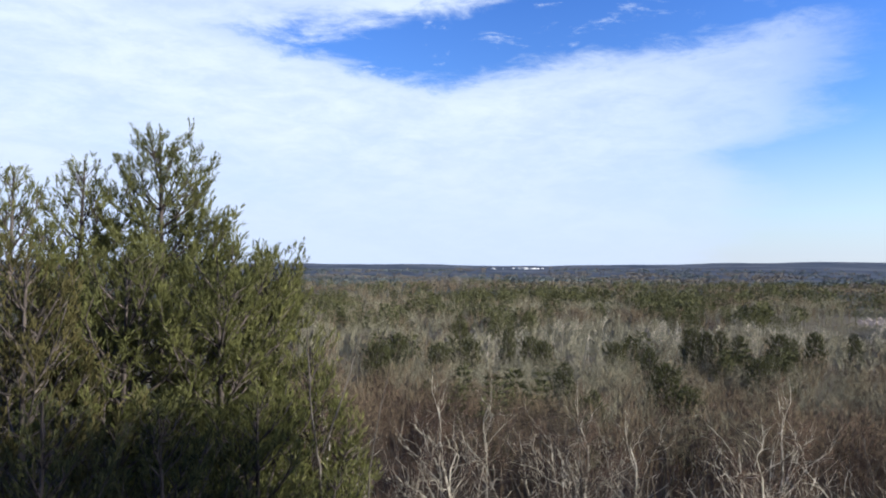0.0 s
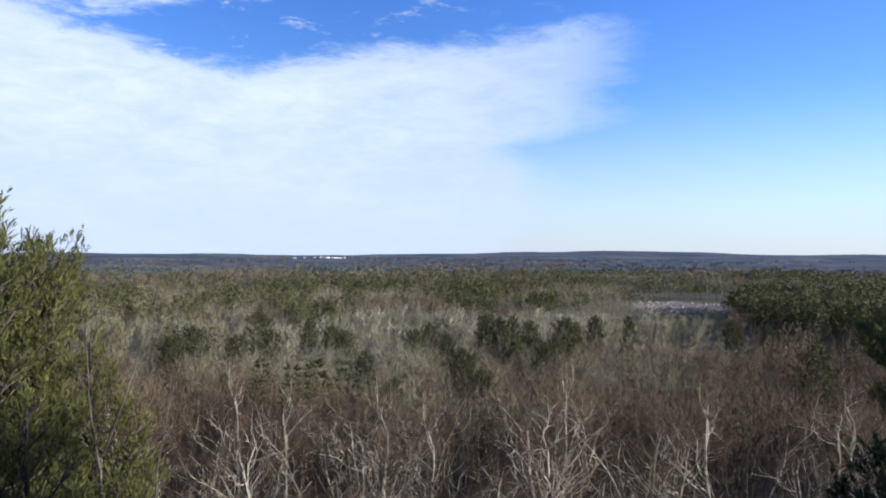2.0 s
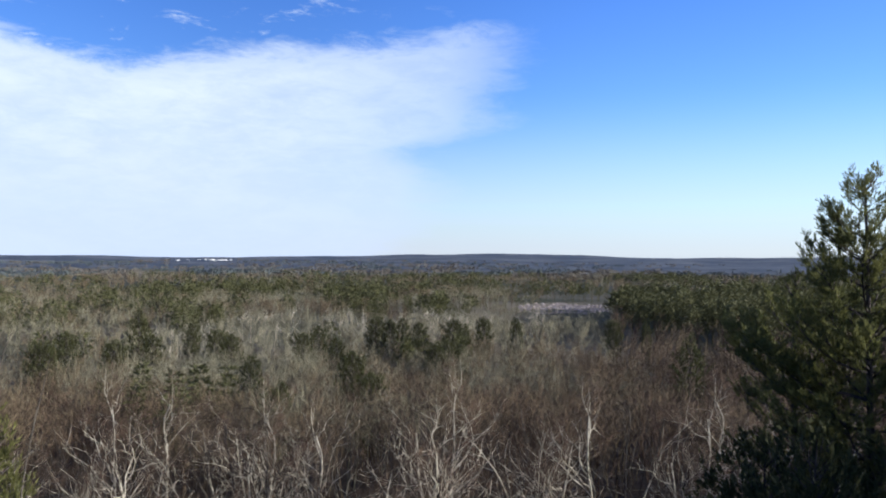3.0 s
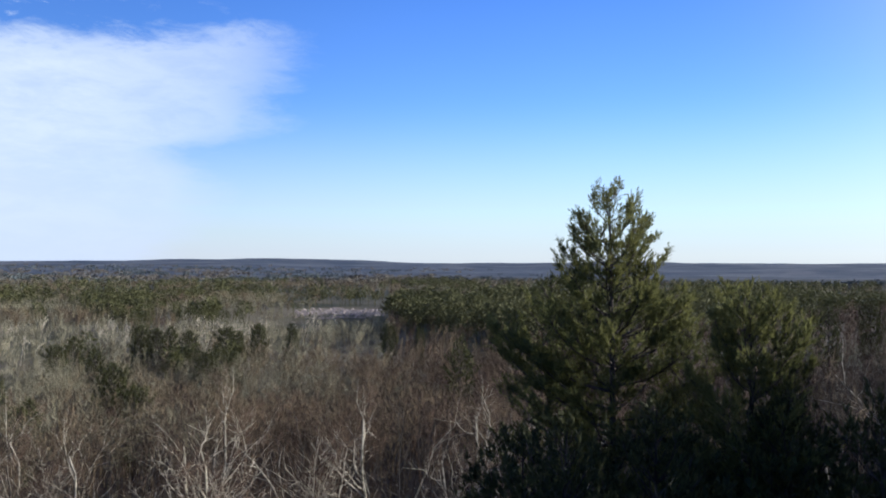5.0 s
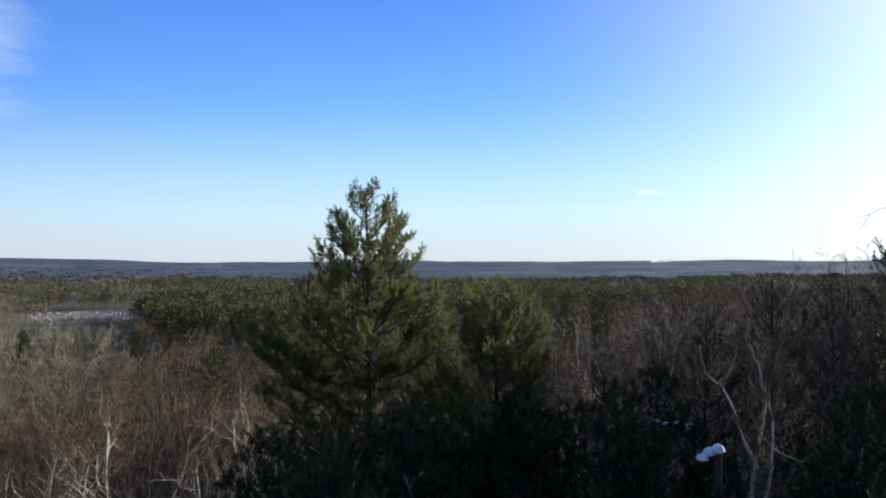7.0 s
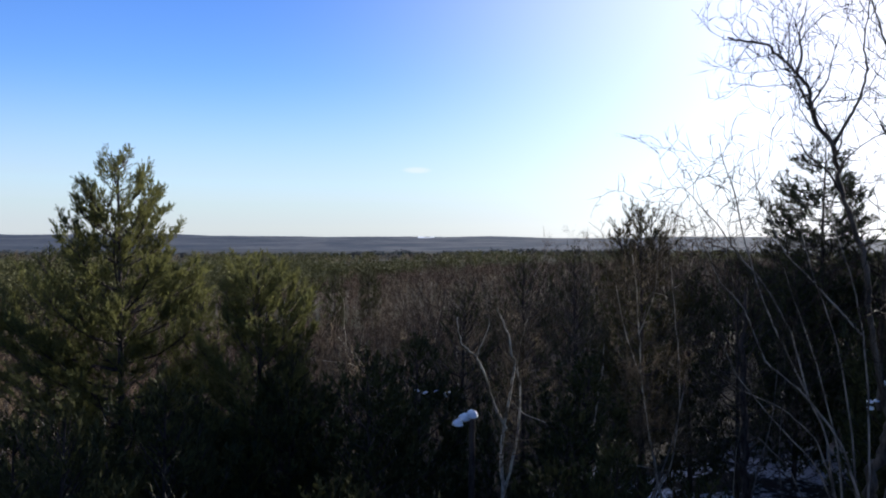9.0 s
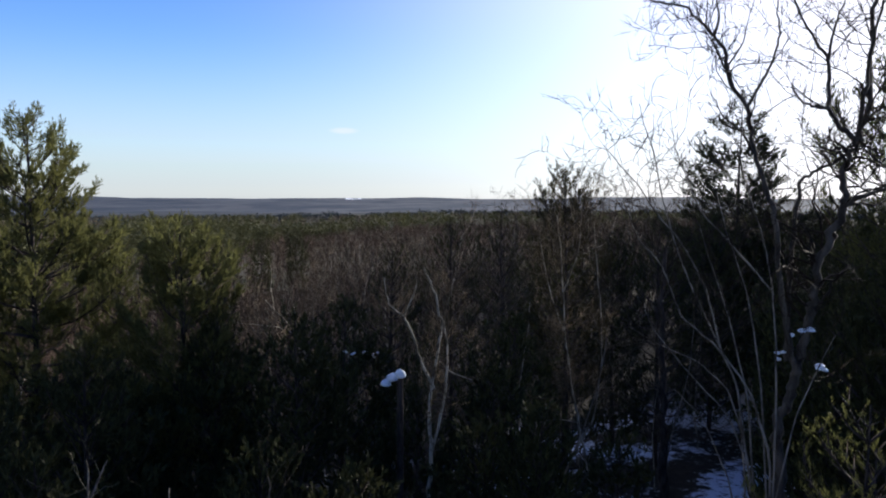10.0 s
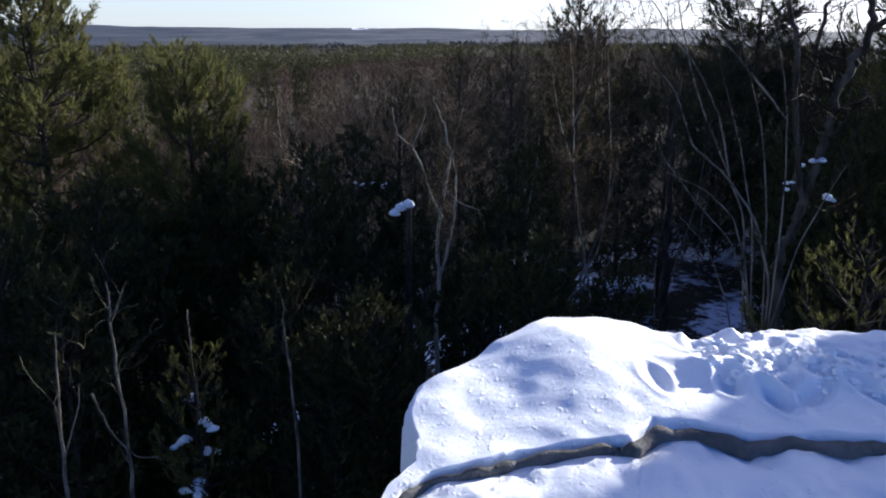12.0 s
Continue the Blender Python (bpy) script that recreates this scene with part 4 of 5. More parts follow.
def make_near_woods():
    kinds = []
    for k, (bark_m, twig_m, label) in enumerate((
            (BARK_BIRCH, TWIGS, "bare birch with pale crooked limbs"),
            (BARK_BIRCH, TWIGS_PALE, "bare birch with pale crooked limbs"),
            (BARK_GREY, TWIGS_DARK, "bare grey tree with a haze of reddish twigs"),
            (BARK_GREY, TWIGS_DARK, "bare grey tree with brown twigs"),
            (BARK_BIRCH, TWIGS_RED, "bare pale tree with reddish twigs"),
            (BARK_GREY, TWIGS_PALE, "bare grey tree with pale twigs"))):
        wood, twigs = bare_tree(400 + k, 10.0, 0.75, 1 + (k % 3 == 0), 0.68, 0.085)
        kinds.append((template((("trunk", wood, bark_m), ("crown", twigs, twig_m))), label))
    wood, twigs = bare_tree(420, 10.0, 0.8, 2, 1.05, 0.088, first=0.25, stretch=0.48, bend=0.22, pale=3)
    kinds.append((template((("trunk", wood, BARK_BIRCH), ("crown", twigs, TWIGS_RED))), "bare birch with thick pale crooked limbs"))
    wood, twigs = bare_tree(421, 10.0, 0.85, 1, 1.1, 0.105, first=0.25, stretch=0.5, bend=0.24, pale=3)
    kinds.append((template((("trunk", wood, BARK_BIRCH), ("crown", twigs, TWIGS_RED))), "bare birch with thick pale crooked limbs"))
    rng = random.Random(7)
    spots = []
    for az, d in ((24.5, 44), (31.6, 48), (35.6, 44), (40.4, 60), (28.6, 52), (12.3, 46), (5.0, 44), (21.6, 43), (15.8, 44), (1.0, 46), (37.6, 54), (9.0, 47)):
        spots.append((az, d))
    tries = 0
    while len(spots) < 185 and tries < 20000:
        tries += 1
        az, d = rng.uniform(-12, 92), math.sqrt(rng.uniform(36 ** 2, 80 ** 2))
        if az > 56 and d < 46:
            continue
        p = polar(az, d)
        if all((polar(a, e) - p).length > 2.6 for a, e in spots):
            spots.append((az, d))
    for i, (az, d) in enumerate(spots):
        k = 6 + i % 2 if i < 12 or (36 < d < 64 and az < 46 and rng.random() < 0.17) else rng.choice((2, 2, 3, 3, 2, 4, 2, 3, 2, 3))
        meshes, label = kinds[k]
        place = foot(az, d)
        top = 10.5 + rng.uniform(-1.6, 1.0) - 0.03 * max(0, 45 - d) + (7.5 + 2.0 * step(az, 70, 80)) * step(az, 50, 82) - 5.0 * step(d, 48, 84) * step(66 - az, 0, 14)
        scale = max(0.5, min(1.5, (top - place.z) / 10.0))
        plant("bare_tree", meshes, place, rng.uniform(0, 6.28), scale, label, "bare trees below the ledge")
    saplings = []
    for k in range(3):
        wood, twigs = bare_tree(430 + k, 8.0, 0.6, 1, 0.62, 0.045, lean=0.03, first=0.3, bend=0.07, pale=1)
        saplings.append(template((("trunk", wood, BARK_BIRCH if k == 1 else BARK_PALE), ("crown", twigs, TWIGS))))
    for k in range(44):
        az, d = rng.uniform(66, 103), rng.uniform(21, 46)
        place = foot(az, d)
        scale = max(0.3, tree_height(place, d, rng.uniform(-14.0, -7.0)) / 8.0)
        plant("bare_sapling", saplings[k % 3], place, rng.uniform(0, 6.28), scale, "thin bare sapling with brown twigs on a shaded slope", "saplings on the shaded slope")


make_near_woods()


def merged(name, templates, spots, material, label, category, seed):
    """One mesh of many trees, too many to count: copies of a few shapes, turned and scaled, each with a shade of its own."""
    rng = np.random.default_rng(seed)
    vs, fs, shades, n = [], [], [], 0
    for place, scale in spots:
        v, f = templates[rng.integers(len(templates))]
        a = rng.random() * 6.28
        c, s = math.cos(a), math.sin(a)
        w = v @ np.array(((c, s, 0), (-s, c, 0), (0, 0, 1.0))) * (scale * (0.85 + 0.3 * rng.random()), scale * (0.85 + 0.3 * rng.random()), scale) + np.array(tuple(place))
        vs.append(w.astype(np.float32)), fs.append(f + n), shades.append(np.full(len(f), rng.random(), np.float32))
        n += len(v)
    if not vs:
        return None
    me = mesh_of(name, np.concatenate(vs), np.concatenate(fs), material)
    me.attributes.new("tree_shade", "FLOAT", "FACE").data.foreach_set("value", np.concatenate(shades))
    return tagged(new(name, me), label, category, kind="stuff")


def slivers(geo, base, tip, width, rng):
    """Many fine twigs at once, each one narrow triangle."""
    d = tip - base
    s = np.cross(d, rng.normal(size=d.shape))
    s *= (np.asarray(width) / (np.linalg.norm(s, axis=1) + 1e-9))[:, None]
    geo.add(np.stack([base - s, base + s, tip], 1).reshape(-1, 3), np.arange(3 * len(base)).reshape(-1, 3))


def domed_bare(seed, height, limbs, twigs_count, w, wide=2.4, clear=0.35, size=0.9):
    """A leafless tree seen from above and some way off: a trunk, forking limbs, and a rounded head of fine upturned twigs."""
    rng = np.random.default_rng(seed)
    geo = Geo()
    pts, _ = limb(rng, (0, 0, -0.3), (0, 0, 1), height * 0.75, 4, 0.10, 0.05)
    tube(geo, pts, height * 0.009 * np.linspace(1, 0.3, 5), 3)
    ends, starts = [], []
    for k in range(limbs):
        t = clear + (0.95 - clear) * rng.random()
        j = min(int(t * 4), 3)
        at = pts[j] + (pts[j + 1] - pts[j]) * (t * 4 - j)
        a = k * 2.4 + rng.normal() * 0.4
        r = wide * (0.35 + 0.65 * rng.random() ** 0.6)
        # limbs end on a dome
        end = np.array((math.cos(a) * r, math.sin(a) * r, height * (0.98 - 0.42 * (r / wide) ** 2 * (0.6 + 0.6 * rng.random()))))
        starts.append(at), ends.append(end)
    starts, ends = np.array(starts), np.array(ends)
    spikes(geo, starts, ends, w * 1.6)
    k = rng.integers(0, limbs, twigs_count)
    q = starts[k] + (ends[k] - starts[k]) * (1 - 0.62 * rng.random(twigs_count) ** 1.5)[:, None] + rng.normal(size=(twigs_count, 3)) * (0.3, 0.3, 0.2)
    way = (ends[k] - starts[k])
    way = way / np.linalg.norm(way, axis=1)[:, None] * 0.7 + rng.normal(size=(twigs_count, 3)) * 0.55 + (0, 0, 0.4)
    slivers(geo, q, q + way * (size * (0.4 + 0.6 * rng.random(twigs_count)))[:, None], np.full(twigs_count, w), rng)
    return geo.arrays()


def crown_pine(seed, height, reach, tiers, sprays, size, start=0.2, point=0.9):
    """A pine seen from some way off: a trunk with tiers of uneven boughs, each bough a fan of needle sprays."""
    rng = np.random.default_rng(seed)
    geo = Geo()
    tube(geo, [(0, 0, -0.3), (0, 0, height * 0.5), (0, 0, height * 0.97)], (height * 0.013, height * 0.009, 0.03), 3)
    for i in range(tiers):
        t = (i + 0.5 * rng.random()) / tiers
        z = height * (start + (0.97 - start) * t)
        full = reach * max(0.12, (1 - t ** (1 / point))) ** 0.75 * (0.75 + 0.5 * rng.random())
        many = 4 if t > 0.75 else 6
        for j in range(many):
            a = i * 1.9 + 6.28 * (j + 0.6 * rng.random()) / many
            length = full * (0.55 + 0.6 * rng.random())
            u = (0.25 + 0.75 * rng.random(sprays) ** 0.6)
            turn = a + rng.normal(size=sprays) * 0.33
            base = np.stack([np.cos(turn) * length * u, np.sin(turn) * length * u, z + length * u * 0.28 + rng.normal(size=sprays) * 0.08 * size], 1)
            out = np.stack([np.cos(turn), np.sin(turn), np.full(sprays, 0.35)], 1) + rng.normal(size=(sprays, 3)) * 0.5
            blades(geo, base, base + out * (size * (0.6 + 0.6 * rng.random(sprays)))[:, None], np.full(sprays, size * 0.34), rng)
    return geo.arrays()


def in_clearing(az, d):
    return 26.6 < az < 34.4 + 0.5 * math.sin(d * 0.1) and 374 + 14 * math.sin(az * 2.2) + 9 * math.sin(az * 5.1) + 7 * (34 - az) < d < 500 + 12 * math.sin(az * 3.0)


def in_marsh(az, d):
    """Low pale woods in front of the clearing, drawing out to a tongue at its far side."""
    return 3 + 4 * math.sin(d * 0.05) < az < 33.8 and 196 + 9 * math.sin(az * 0.9) < d < 290 + 13 * max(0, az - 20) + 14 * math.sin(az * 1.3)


def wood_kind(x, y, d, az):
    """Whether a pine grows here: stands and patches of them, more further off."""
    patch = lump(x, y, 46, 51) + 0.6 * lump(x, y, 14, 52) + 0.3 * lump(x, y, 3, 57)
    if 34.6 + 1.4 * lump(x, y, 18, 59) < az < 50 and 235 + 14 * lump(x, y, 15, 60) + 3.0 * max(0, 38 - az) ** 2 < d < 420:
        return True
    if in_marsh(az, d):
        return False
    if az > 50:
        return patch > (0.85 if d < 225 + 15 * max(0, az - 54) else -0.55)
    if 24 < az and d < 235:
        return False
    if d < 130:
        return patch > 0.55
    if d < 300:
        return patch > 0.30
    return patch > (0.10 if d < 600 else 0.05)


def scatter(seed, count, d0, d1, az0=-16.0, az1=106.0):
    rng = random.Random(seed)
    for _ in range(count):
        az, d = rng.uniform(az0, az1), math.sqrt(rng.uniform(d0 * d0, d1 * d1))
        if in_clearing(az, d):
            continue
        p = foot(az, d)
        yield az, d, p, rng


def make_woods():
    near = {"brown": [], "red": [], "pale": []}
    bare = {"brown": [], "red": [], "pale": []}
    far_bare = {"brown": [], "red": [], "pale": []}
    near_pine, mid_pine, far_pine, farthest = [], [], [], []
    for az, d, p, rng in scatter(11, 2100, 70, 160):
        if wood_kind(p.x, p.y, d, az):
            near_pine.append((p, rng.uniform(0.75, 1.1)))
            continue
        tone = 0.6 * lump(p.x, p.y, 34, 53) + rng.uniform(-0.3, 0.3)
        tone += -0.55 if az > 50 else (0.5 * step(d, 95, 150) * step(34 - az, 0, 12) - 0.16)
        near["pale" if tone > 0.2 else ("red" if tone < -0.28 else "brown")].append((p, rng.uniform(0.8, 1.1)))
    for az, d, p, rng in scatter(12, 7600, 155, 520):
        if wood_kind(p.x, p.y, d, az):
            stand = 34 < az < 50 and d < 420
            (mid_pine if d < 330 else far_pine).append((p, rng.uniform(1.0, 1.35) if stand else rng.uniform(0.65, 1.15)))
            continue
        tone = 0.6 * lump(p.x, p.y, 60, 54) + rng.uniform(-0.25, 0.25) + (0.2 if az < 34 else -0.5)
        scale = rng.uniform(0.8, 1.1)
        if in_marsh(az, d):
            tone, scale = tone + 0.4, scale * (0.85 - 0.7 * step(d, 255, 325) * step(az, 18, 25))
        bare["pale" if tone > 0.15 else ("red" if tone < -0.3 else "brown")].append((p, scale))
    for az, d, p, rng in scatter(13, 5200, 500, 1100, -16, 100):
        if lump(p.x, p.y, 130, 55) + 0.6 * lump(p.x, p.y, 40, 56) > 0.06 + 0.2 * (az < 12):
            farthest.append((p, rng.uniform(0.7, 1.2)))
        else:
            far_bare["brown" if rng.random() < 0.7 else "pale"].append((p, rng.uniform(0.8, 1.1)))
    brush, trunks = [], []
    for az, d, p, rng in scatter(19, 3400, 250, 445, 17, 35):
        if in_marsh(az, d) or d > 330 and az > 25:
            bare["pale" if rng.random() < 0.75 else "brown"].append((p, rng.uniform(0.14, 0.26) + 0.2 * (1 - step(d, 255, 325))))
    for az, d, p, rng in scatter(16, 560, 44, 80, -10, 66):
        brush.append((p, rng.uniform(0.3, 0.58)))
    for az, d, p, rng in scatter(18, 420, 190, 300, 2, 30):
        if in_marsh(az, d) and lump(p.x, p.y, 20, 62) > -0.1:
            trunks.append((p, rng.uniform(0.7, 1.05)))
    near_shapes = [domed_bare(500 + k, 11.0, 14, 210, 0.024, 2.9, 0.4, 1.0) for k in range(6)]
    shapes = [domed_bare(520 + k, 11.0, 7, 56, 0.055, 2.7, 0.4, 1.25) for k in range(6)]
    far_shapes = [domed_bare(530 + k, 11.0, 5, 26, 0.10, 2.9, 0.4, 1.7) for k in range(5)]
    near_pines = [crown_pine(540 + k, 11.5, 2.7, 12, 12, 0.55) for k in range(5)]
    mid_pines = [crown_pine(550 + k, 11.5, 2.9, 8, 5, 0.85, 0.35) for k in range(6)]
    far_pines = [crown_pine(560 + k, 11.5, 3.1, 5, 3, 1.3, 0.45) for k in range(6)]
    farther = [crown_pine(570 + k, 11.0, 3.4, 5, 2, 2.0) for k in range(6)]
    tones = {"brown": (TWIGS, "brown"), "red": (TWIGS_RED, "reddish"), "pale": (TWIGS_PALE, "pale grey")}
    for key, (material, word) in tones.items():
        merged("bare_woods", near_shapes, near[key], material, f"dense leafless woods with {word} twigs in the valley", "woods", 21)
        merged("distant_bare_woods", shapes, bare[key], material, f"distant leafless woods with {word} twigs", "woods", 22)
        merged("far_bare_woods", far_shapes, far_bare[key], material, f"far leafless woods with {word} twigs", "woods", 30)
    merged("pale_trunks", [small_bare(590 + k, 11.0, 5, 10, 0.05, 1.0) for k in range(4)], trunks, BARK_BIRCH, "pale birch trunks in low woods", "woods", 28)
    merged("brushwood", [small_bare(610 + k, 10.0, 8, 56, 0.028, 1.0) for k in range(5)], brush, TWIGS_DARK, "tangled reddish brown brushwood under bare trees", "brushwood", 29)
    merged("pine_woods", near_pines, near_pine, NEEDLES_FAR, "dark green pines scattered among bare trees", "woods", 23)
    merged("distant_pine_woods", mid_pines, mid_pine, NEEDLES_FAR, "distant dark green pine forest", "woods", 24)
    merged("distant_pine_woods", far_pines, far_pine, NEEDLES_FAR, "distant dark green pine forest", "woods", 24)
    merged("far_pine_woods", farther, farthest, NEEDLES_FAR, "far dark green pine forest", "woods", 27)


def small_bare(seed, height, limbs, twigs_count, w, reach=1.0):
    """A leafless tree seen from some way off: a thin trunk, a few limbs and loose twigs."""
    rng = np.random.default_rng(seed)
    geo = Geo()
    pts, _ = limb(rng, (0, 0, -0.3), (0, 0, 1), height * 0.85, 4, 0.12, 0.05)
    base, tip, width = [], [], []
    tube(geo, pts, height * 0.008 * np.linspace(1, 0.3, 5), 4)
    for _ in range(limbs):
        t = 0.4 + 0.55 * rng.random()
        j = min(int(t * 4), 3)
        at = pts[j] + (pts[j + 1] - pts[j]) * (t * 4 - j)
        a = rng.random() * 6.28
        d = unit(np.array((math.cos(a) * 0.9, math.sin(a) * 0.9, 0.8)))
        end = at + d * height * (0.14 + 0.16 * rng.random())
        base.append(at), tip.append(end), width.append(w * 1.4)
        for _ in range(twigs_count // limbs):
            q = at + (end - at) * (0.25 + 0.85 * rng.random()) + rng.normal(size=3) * 0.25
            e = unit(d * 0.6 + rng.normal(size=3) * 0.8 + np.array((0, 0, 0.35)))
            base.append(q), tip.append(q + e * reach * (0.35 + 0.45 * rng.random())), width.append(w)
    spikes(geo, base, tip, width)
    return geo.arrays()


make_woods()


def make_middle_pines():
    """The single pines that stand out among the bare trees."""
    kinds = []
    for k in range(4):
        wood, leaf = pine_tree(600 + k, 11.0, (2.6, 2.2, 2.9, 2.0)[k], 0.36, 0.12, 0.55, 4, slope=(0.9, 0.7, 1.1, 0.45)[k], fat=0.16)
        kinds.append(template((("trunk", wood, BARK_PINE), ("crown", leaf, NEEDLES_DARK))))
    # bearing, elevation of the top, distance, shape
    spots = ((15.6, -6.8, 112, 0), (16.9, -8.4, 94, 2), (10.7, -8.8, 90, 1), (9.9, -9.3, 88, 0), (14.4, -5.7, 148, 1), (13.2, -4.9, 172, 0), (17.2, -4.3, 190, 2), (18.2, -4.5, 186, 0),
             (19.1, -4.4, 184, 1), (20.3, -4.7, 178, 0), (22.8, -4.5, 180, 2), (23.6, -4.8, 176, 1), (22.2, -5.9, 146, 0), (21.5, -6.2, 140, 2), (1.25, -3.5, 170, 3), (2.1, -5.3, 158, 0),
             (-0.3, -5.6, 150, 2), (-3.2, -4.9, 160, 0), (-4.6, -5.6, 140, 2), (6.3, -5.1, 164, 2), (4.7, -4.5, 178, 1), (7.2, -5.4, 156, 0), (27.2, -4.3, 196, 1), (39.2, -5.2, 118, 3),
             (12.2, -5.4, 158, 2), (8.6, -6.9, 118, 1), (24.9, -4.3, 192, 0), (34.0, -4.4, 205, 2), (36.2, -4.6, 200, 1), (63.5, -2.4, 190, 3), (66.0, -2.3, 200, 1))
    for i, (az, el, d, k) in enumerate(spots):
        place = foot(az, d)
        h = tree_height(place, d, el)
        plant("pine_tree", kinds[k], place, i * 1.3, h / 11.0, "dark green pine standing among bare trees", "pines in the valley")


make_middle_pines()


def make_ridge_shade():
    """Unseen tall pines on the ridge beside the ledge, added to shade the slope from the low sun."""
    spots = []
    for az0, d0, d1, el, count in ((112.8, 40.0, 46.0, 14.3, 4), (113.0, 58.0, 84.0, 7.2, 8), (112.5, 88.0, 118.0, 11.1, 13)):
        for k in range(count):
            az, d = az0 + 0.6 * (k % 3), d0 + (d1 - d0) * k / count
            p = foot(az, d)
            spots.append((p, tree_height(p, d, el + 0.8 * (k % 2)) / 20.0))
    merged("ridge_woods", [crown_pine(630 + k, 20.0, 3.6, 17, 10, 1.2, 0.1) for k in range(3)], spots, NEEDLES, "unseen tall pine woods added to shade the slope", "woods", 31)


make_ridge_shade()

# ---- far things ----


def simple(name, rough, colour, vary=0.15, scale=0.4):
    m, n, bsdf = surface(name, rough, 0.3)
    k = n.noise(where(n), scale, 5.0, 0.65)
    low = tuple(c * (1 - vary) for c in colour)
    n.join(n.mix(k, (*low, 1), (*colour, 1)), bsdf.inputs["Base Color"])
    return m


WHITE = simple("white_siding", 0.6, (0.62, 0.62, 0.61))
ROOF = simple("grey_shingle", 0.8, (0.20, 0.20, 0.21))
PANE = simple("dark_glass", 0.1, (0.03, 0.035, 0.04))


def box(geo, x0, x1, y0, y1, z0, z1):
    v = [(x, y, z) for x in (x0, x1) for y in (y0, y1) for z in (z0, z1)]
    f = [(0, 1, 3), (0, 3, 2), (4, 6, 7), (4, 7, 5), (0, 4, 5), (0, 5, 1), (2, 3, 7), (2, 7, 6), (1, 5, 7), (1, 7, 3), (0, 2, 6), (0, 6, 4)]
    geo.add(v, f)


def building(az, d, w, depth, h, label):
    wall, roof = Geo(), Geo()
    box(wall, -w / 2, w / 2, -depth / 2, depth / 2, -1.5, h)
    r = h * 0.35
    roof.add([(-w / 2 - .5, -depth / 2 - .5, h - .05), (w / 2 + .5, -depth / 2 - .5, h - .05), (w / 2 + .5, depth / 2 + .5, h - .05), (-w / 2 - .5, depth / 2 + .5, h - .05), (-w / 2 - .5, 0, h + r), (w / 2 + .5, 0, h + r)],
             [(0, 1, 5), (0, 5, 4), (2, 3, 4), (2, 4, 5), (3, 0, 4), (1, 2, 5)])
    place = foot(az, d)
    root = thing_of("building", (("wall", wall, WHITE), ("roof", roof, ROOF)), place, label, "building", "buildings on the far hillside", -radians(az))
    n = max(2, int(w / 4))
    for k in range(n):
        x = -w / 2 + w * (k + 0.5) / n
        g = Geo()
        box(g, x - 0.7, x + 0.7, -depth / 2 - 0.08, -depth / 2 + 0.05, h * 0.35, h * 0.75)
        part("window", mesh_of("window", *g.arrays(), PANE), root)
    return root


for az, w, h, d in ((5.0, 14, 5, 2640), (5.45, 22, 6, 2560), (5.8, 30, 6, 2540), (6.35, 34, 5, 2550), (6.75, 16, 5, 2580), (3.6, 16, 5, 2600), (4.3, 12, 5, 2720), (5.3, 10, 5, 2860), (7.1, 12, 5, 2800)):
    building(az, d, w * 0.8, 12, h * 0.65, "white building with a grey roof on a far hillside")


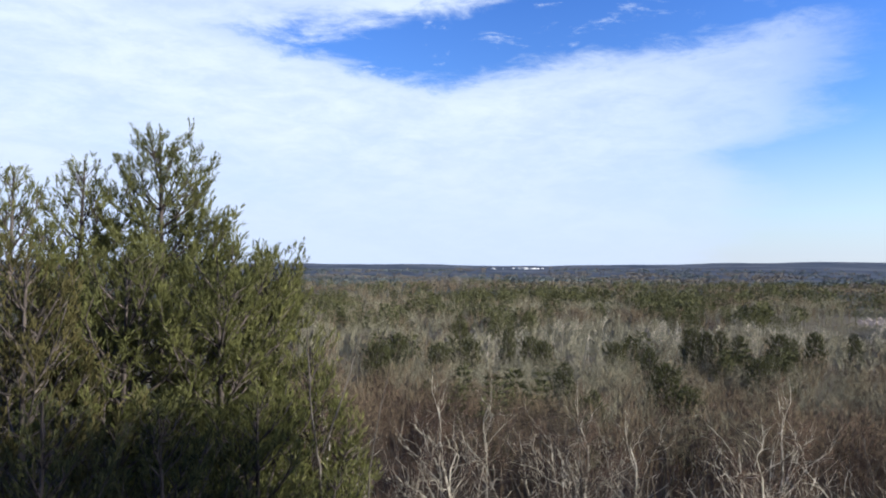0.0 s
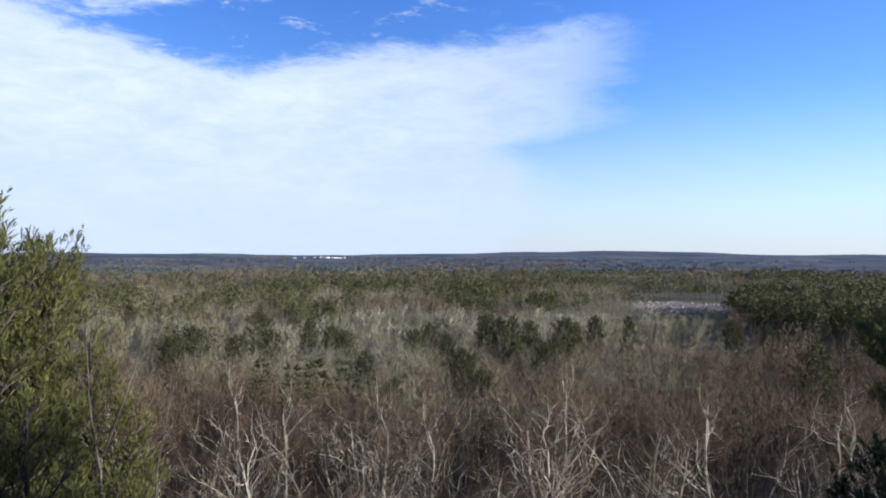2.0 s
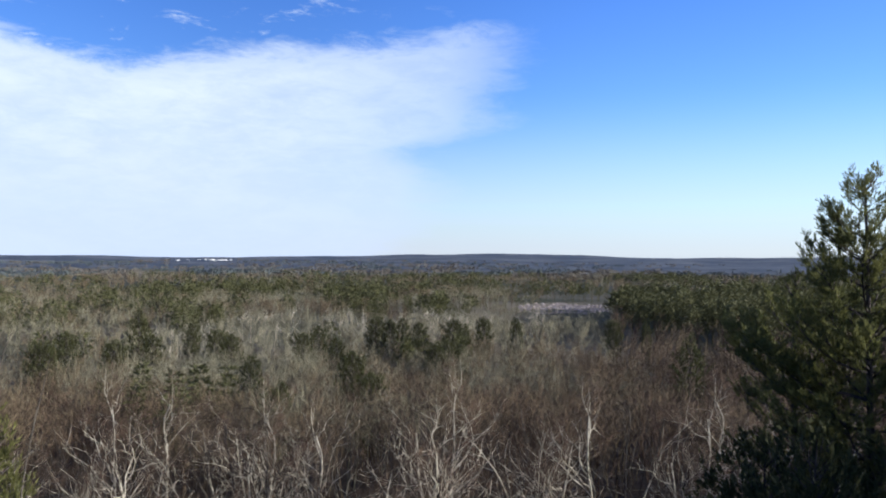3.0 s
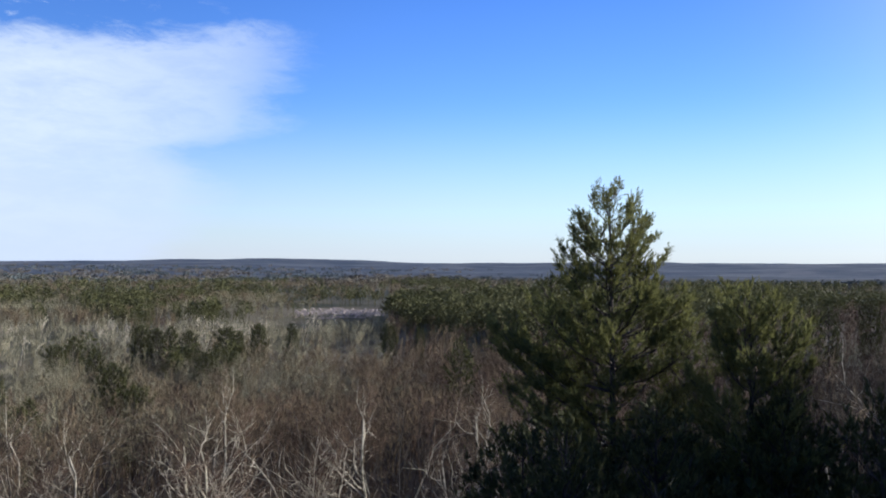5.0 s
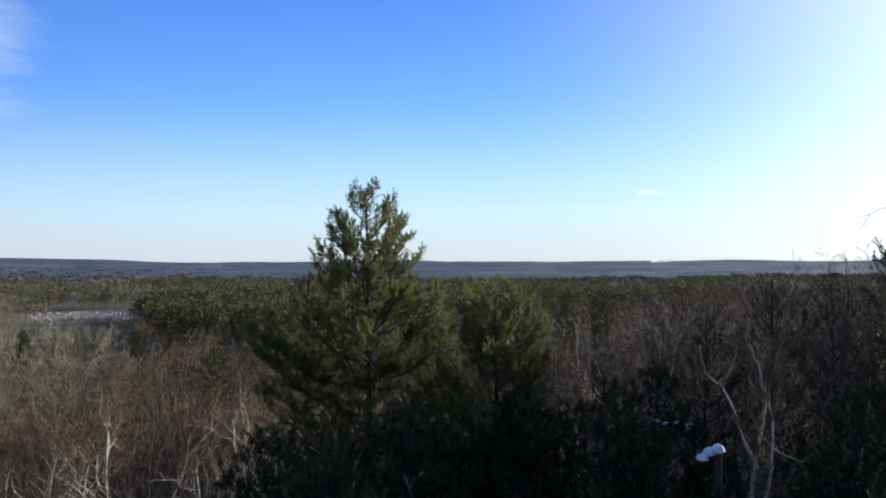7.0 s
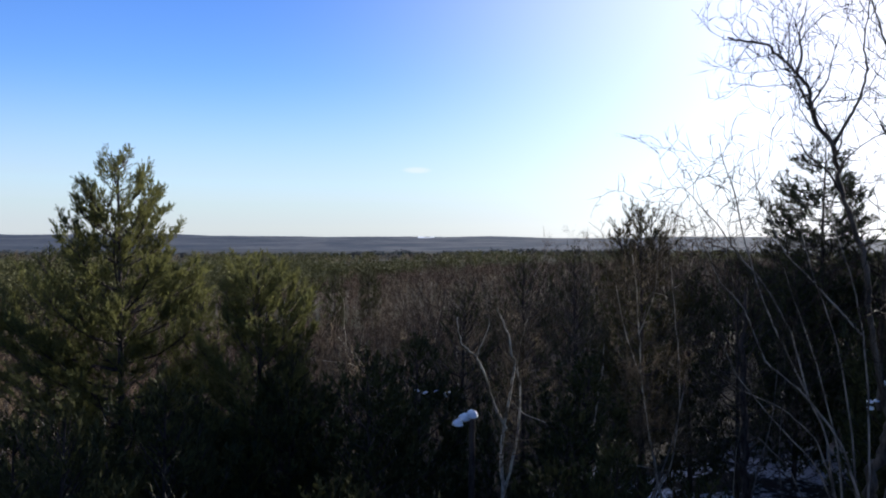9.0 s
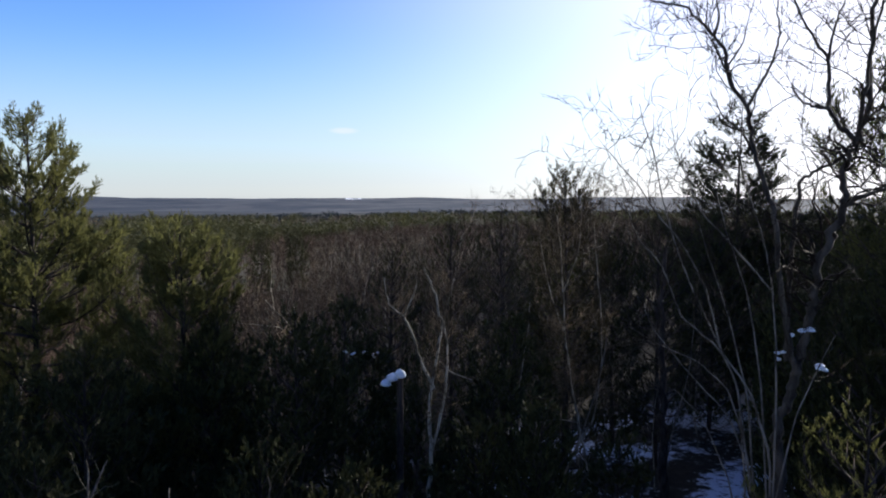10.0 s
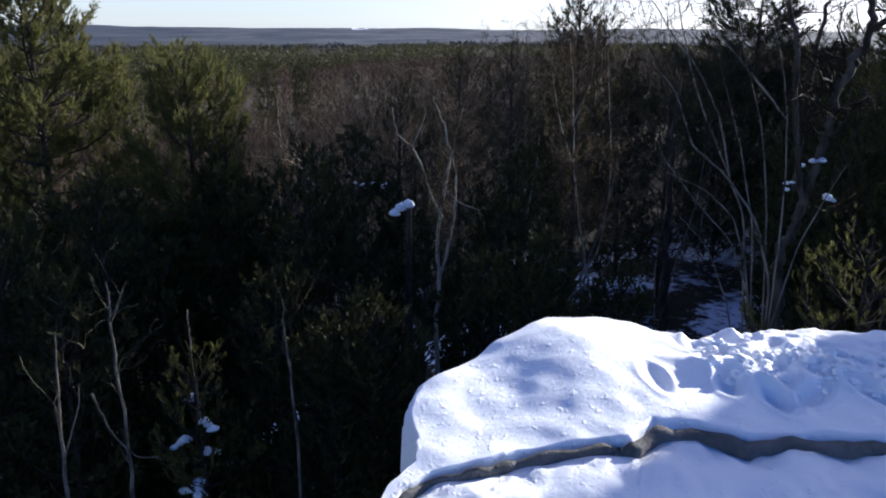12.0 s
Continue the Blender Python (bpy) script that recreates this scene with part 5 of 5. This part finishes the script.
def make_clearing():
    """A cut-over patch in the woods: pale slash, stumps and boulders on sandy ground."""
    sand = simple("pale_slash", 0.95, (0.26, 0.21, 0.17), 0.6, 0.12)
    v, f = [], []
    rows, cols = 10, 72
    for i in range(rows + 1):
        for j in range(cols):
            a = 2 * math.pi * j / cols
            r = i / rows * (0.8 + 0.35 * lump(math.cos(a) * 2, math.sin(a) * 2, 1, 73) + 0.2 * lump(math.cos(a) * 6, math.sin(a) * 6, 1, 74))
            p = polar(30.4 + 4.4 * r * math.cos(a), 436 + 66 * r * math.sin(a))
            v.append((p.x, p.y, land(p.x, p.y) + 0.15 + 0.25 * lump(p.x, p.y, 4, 71)))
    for i in range(rows):
        for j in range(cols):
            p, q = i * cols + j, i * cols + (j + 1) % cols
            f += [(p, q, p + cols), (q, q + cols, p + cols)]
    ob = new("clearing", mesh_of("clearing", np.array(v), np.array(f), sand, True))
    tagged(ob, "pale cut-over clearing in the woods", "clearing", kind="structure")
    rng = np.random.default_rng(72)
    geo = Geo()
    for k in range(160):
        az, d = 27.4 + 6.4 * rng.random(), 395 + 90 * rng.random()
        p = foot(az, d)
        blob(geo, (p.x, p.y, p.z + 0.2), 0.3 + 0.6 * rng.random(), k, 0.8, 5, 6)
    rubble = new("rubble", mesh_of("rubble", *geo.arrays(), simple("pale_stone", 0.9, (0.42, 0.35, 0.30), 0.4, 1.0)))
    tagged(rubble, "pale boulders and slash piles in a clearing", "rubble", kind="stuff")


make_clearing()


def make_far_forest():
    """Forest crowns on the low ground and the far hills, too far to tell trees apart."""
    rng = random.Random(31)
    pines, bare = [], []
    for _ in range(6500):
        az, d = rng.uniform(-14, 104), math.exp(rng.uniform(math.log(1050), math.log(2600)))
        if 3.2 < az < 7.6 and d > 2150 or d > 1300 and rng.random() < step(az, 10, 46):
            continue
        p = foot(az, d)
        (pines if az > 45 or lump(p.x, p.y, 260, 75) > 0.05 else bare).append((p, rng.uniform(0.7, 1.1)))
    shapes = [crown_pine(580 + k, 5.5, 6.5, 2, 2, 4.2, 0.25) for k in range(4)]
    merged("far_forest", shapes, pines, FAR_GREEN_HAZED, "forest on far low hills, blue haze put into its green", "woods", 25)
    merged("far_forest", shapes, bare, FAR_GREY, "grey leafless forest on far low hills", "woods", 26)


# this green holds the blue haze of distance in its base colour
FAR_GREEN_HAZED = simple("far_green_hazed", 1.0, (0.070, 0.082, 0.083), 0.25, 0.02)
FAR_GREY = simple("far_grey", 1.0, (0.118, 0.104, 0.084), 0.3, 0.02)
make_far_forest()


def make_white_strip():
    """A white strip in the snow material, standing for a bright strip on a far ridge."""
    v, f = [], []
    rows, cols = 6, 24
    for i in range(rows + 1):
        for j in range(cols + 1):
            az, d = 69.4 + 2.2 * j / cols, 3450 + (260 + 60 * math.sin(j * 0.7)) * i / rows
            p = foot(az, d)
            v.append((p.x, p.y, p.z + 1.5))
    for i in range(rows):
        for j in range(cols):
            p = i * (cols + 1) + j
            f += [(p, p + 1, p + cols + 1), (p + 1, p + cols + 2, p + cols + 1)]
    ob = new("white_strip", mesh_of("white_strip", np.array(v), np.array(f), SNOW, True))
    tagged(ob, "far white strip on a ridge", "field", kind="structure")


make_white_strip()
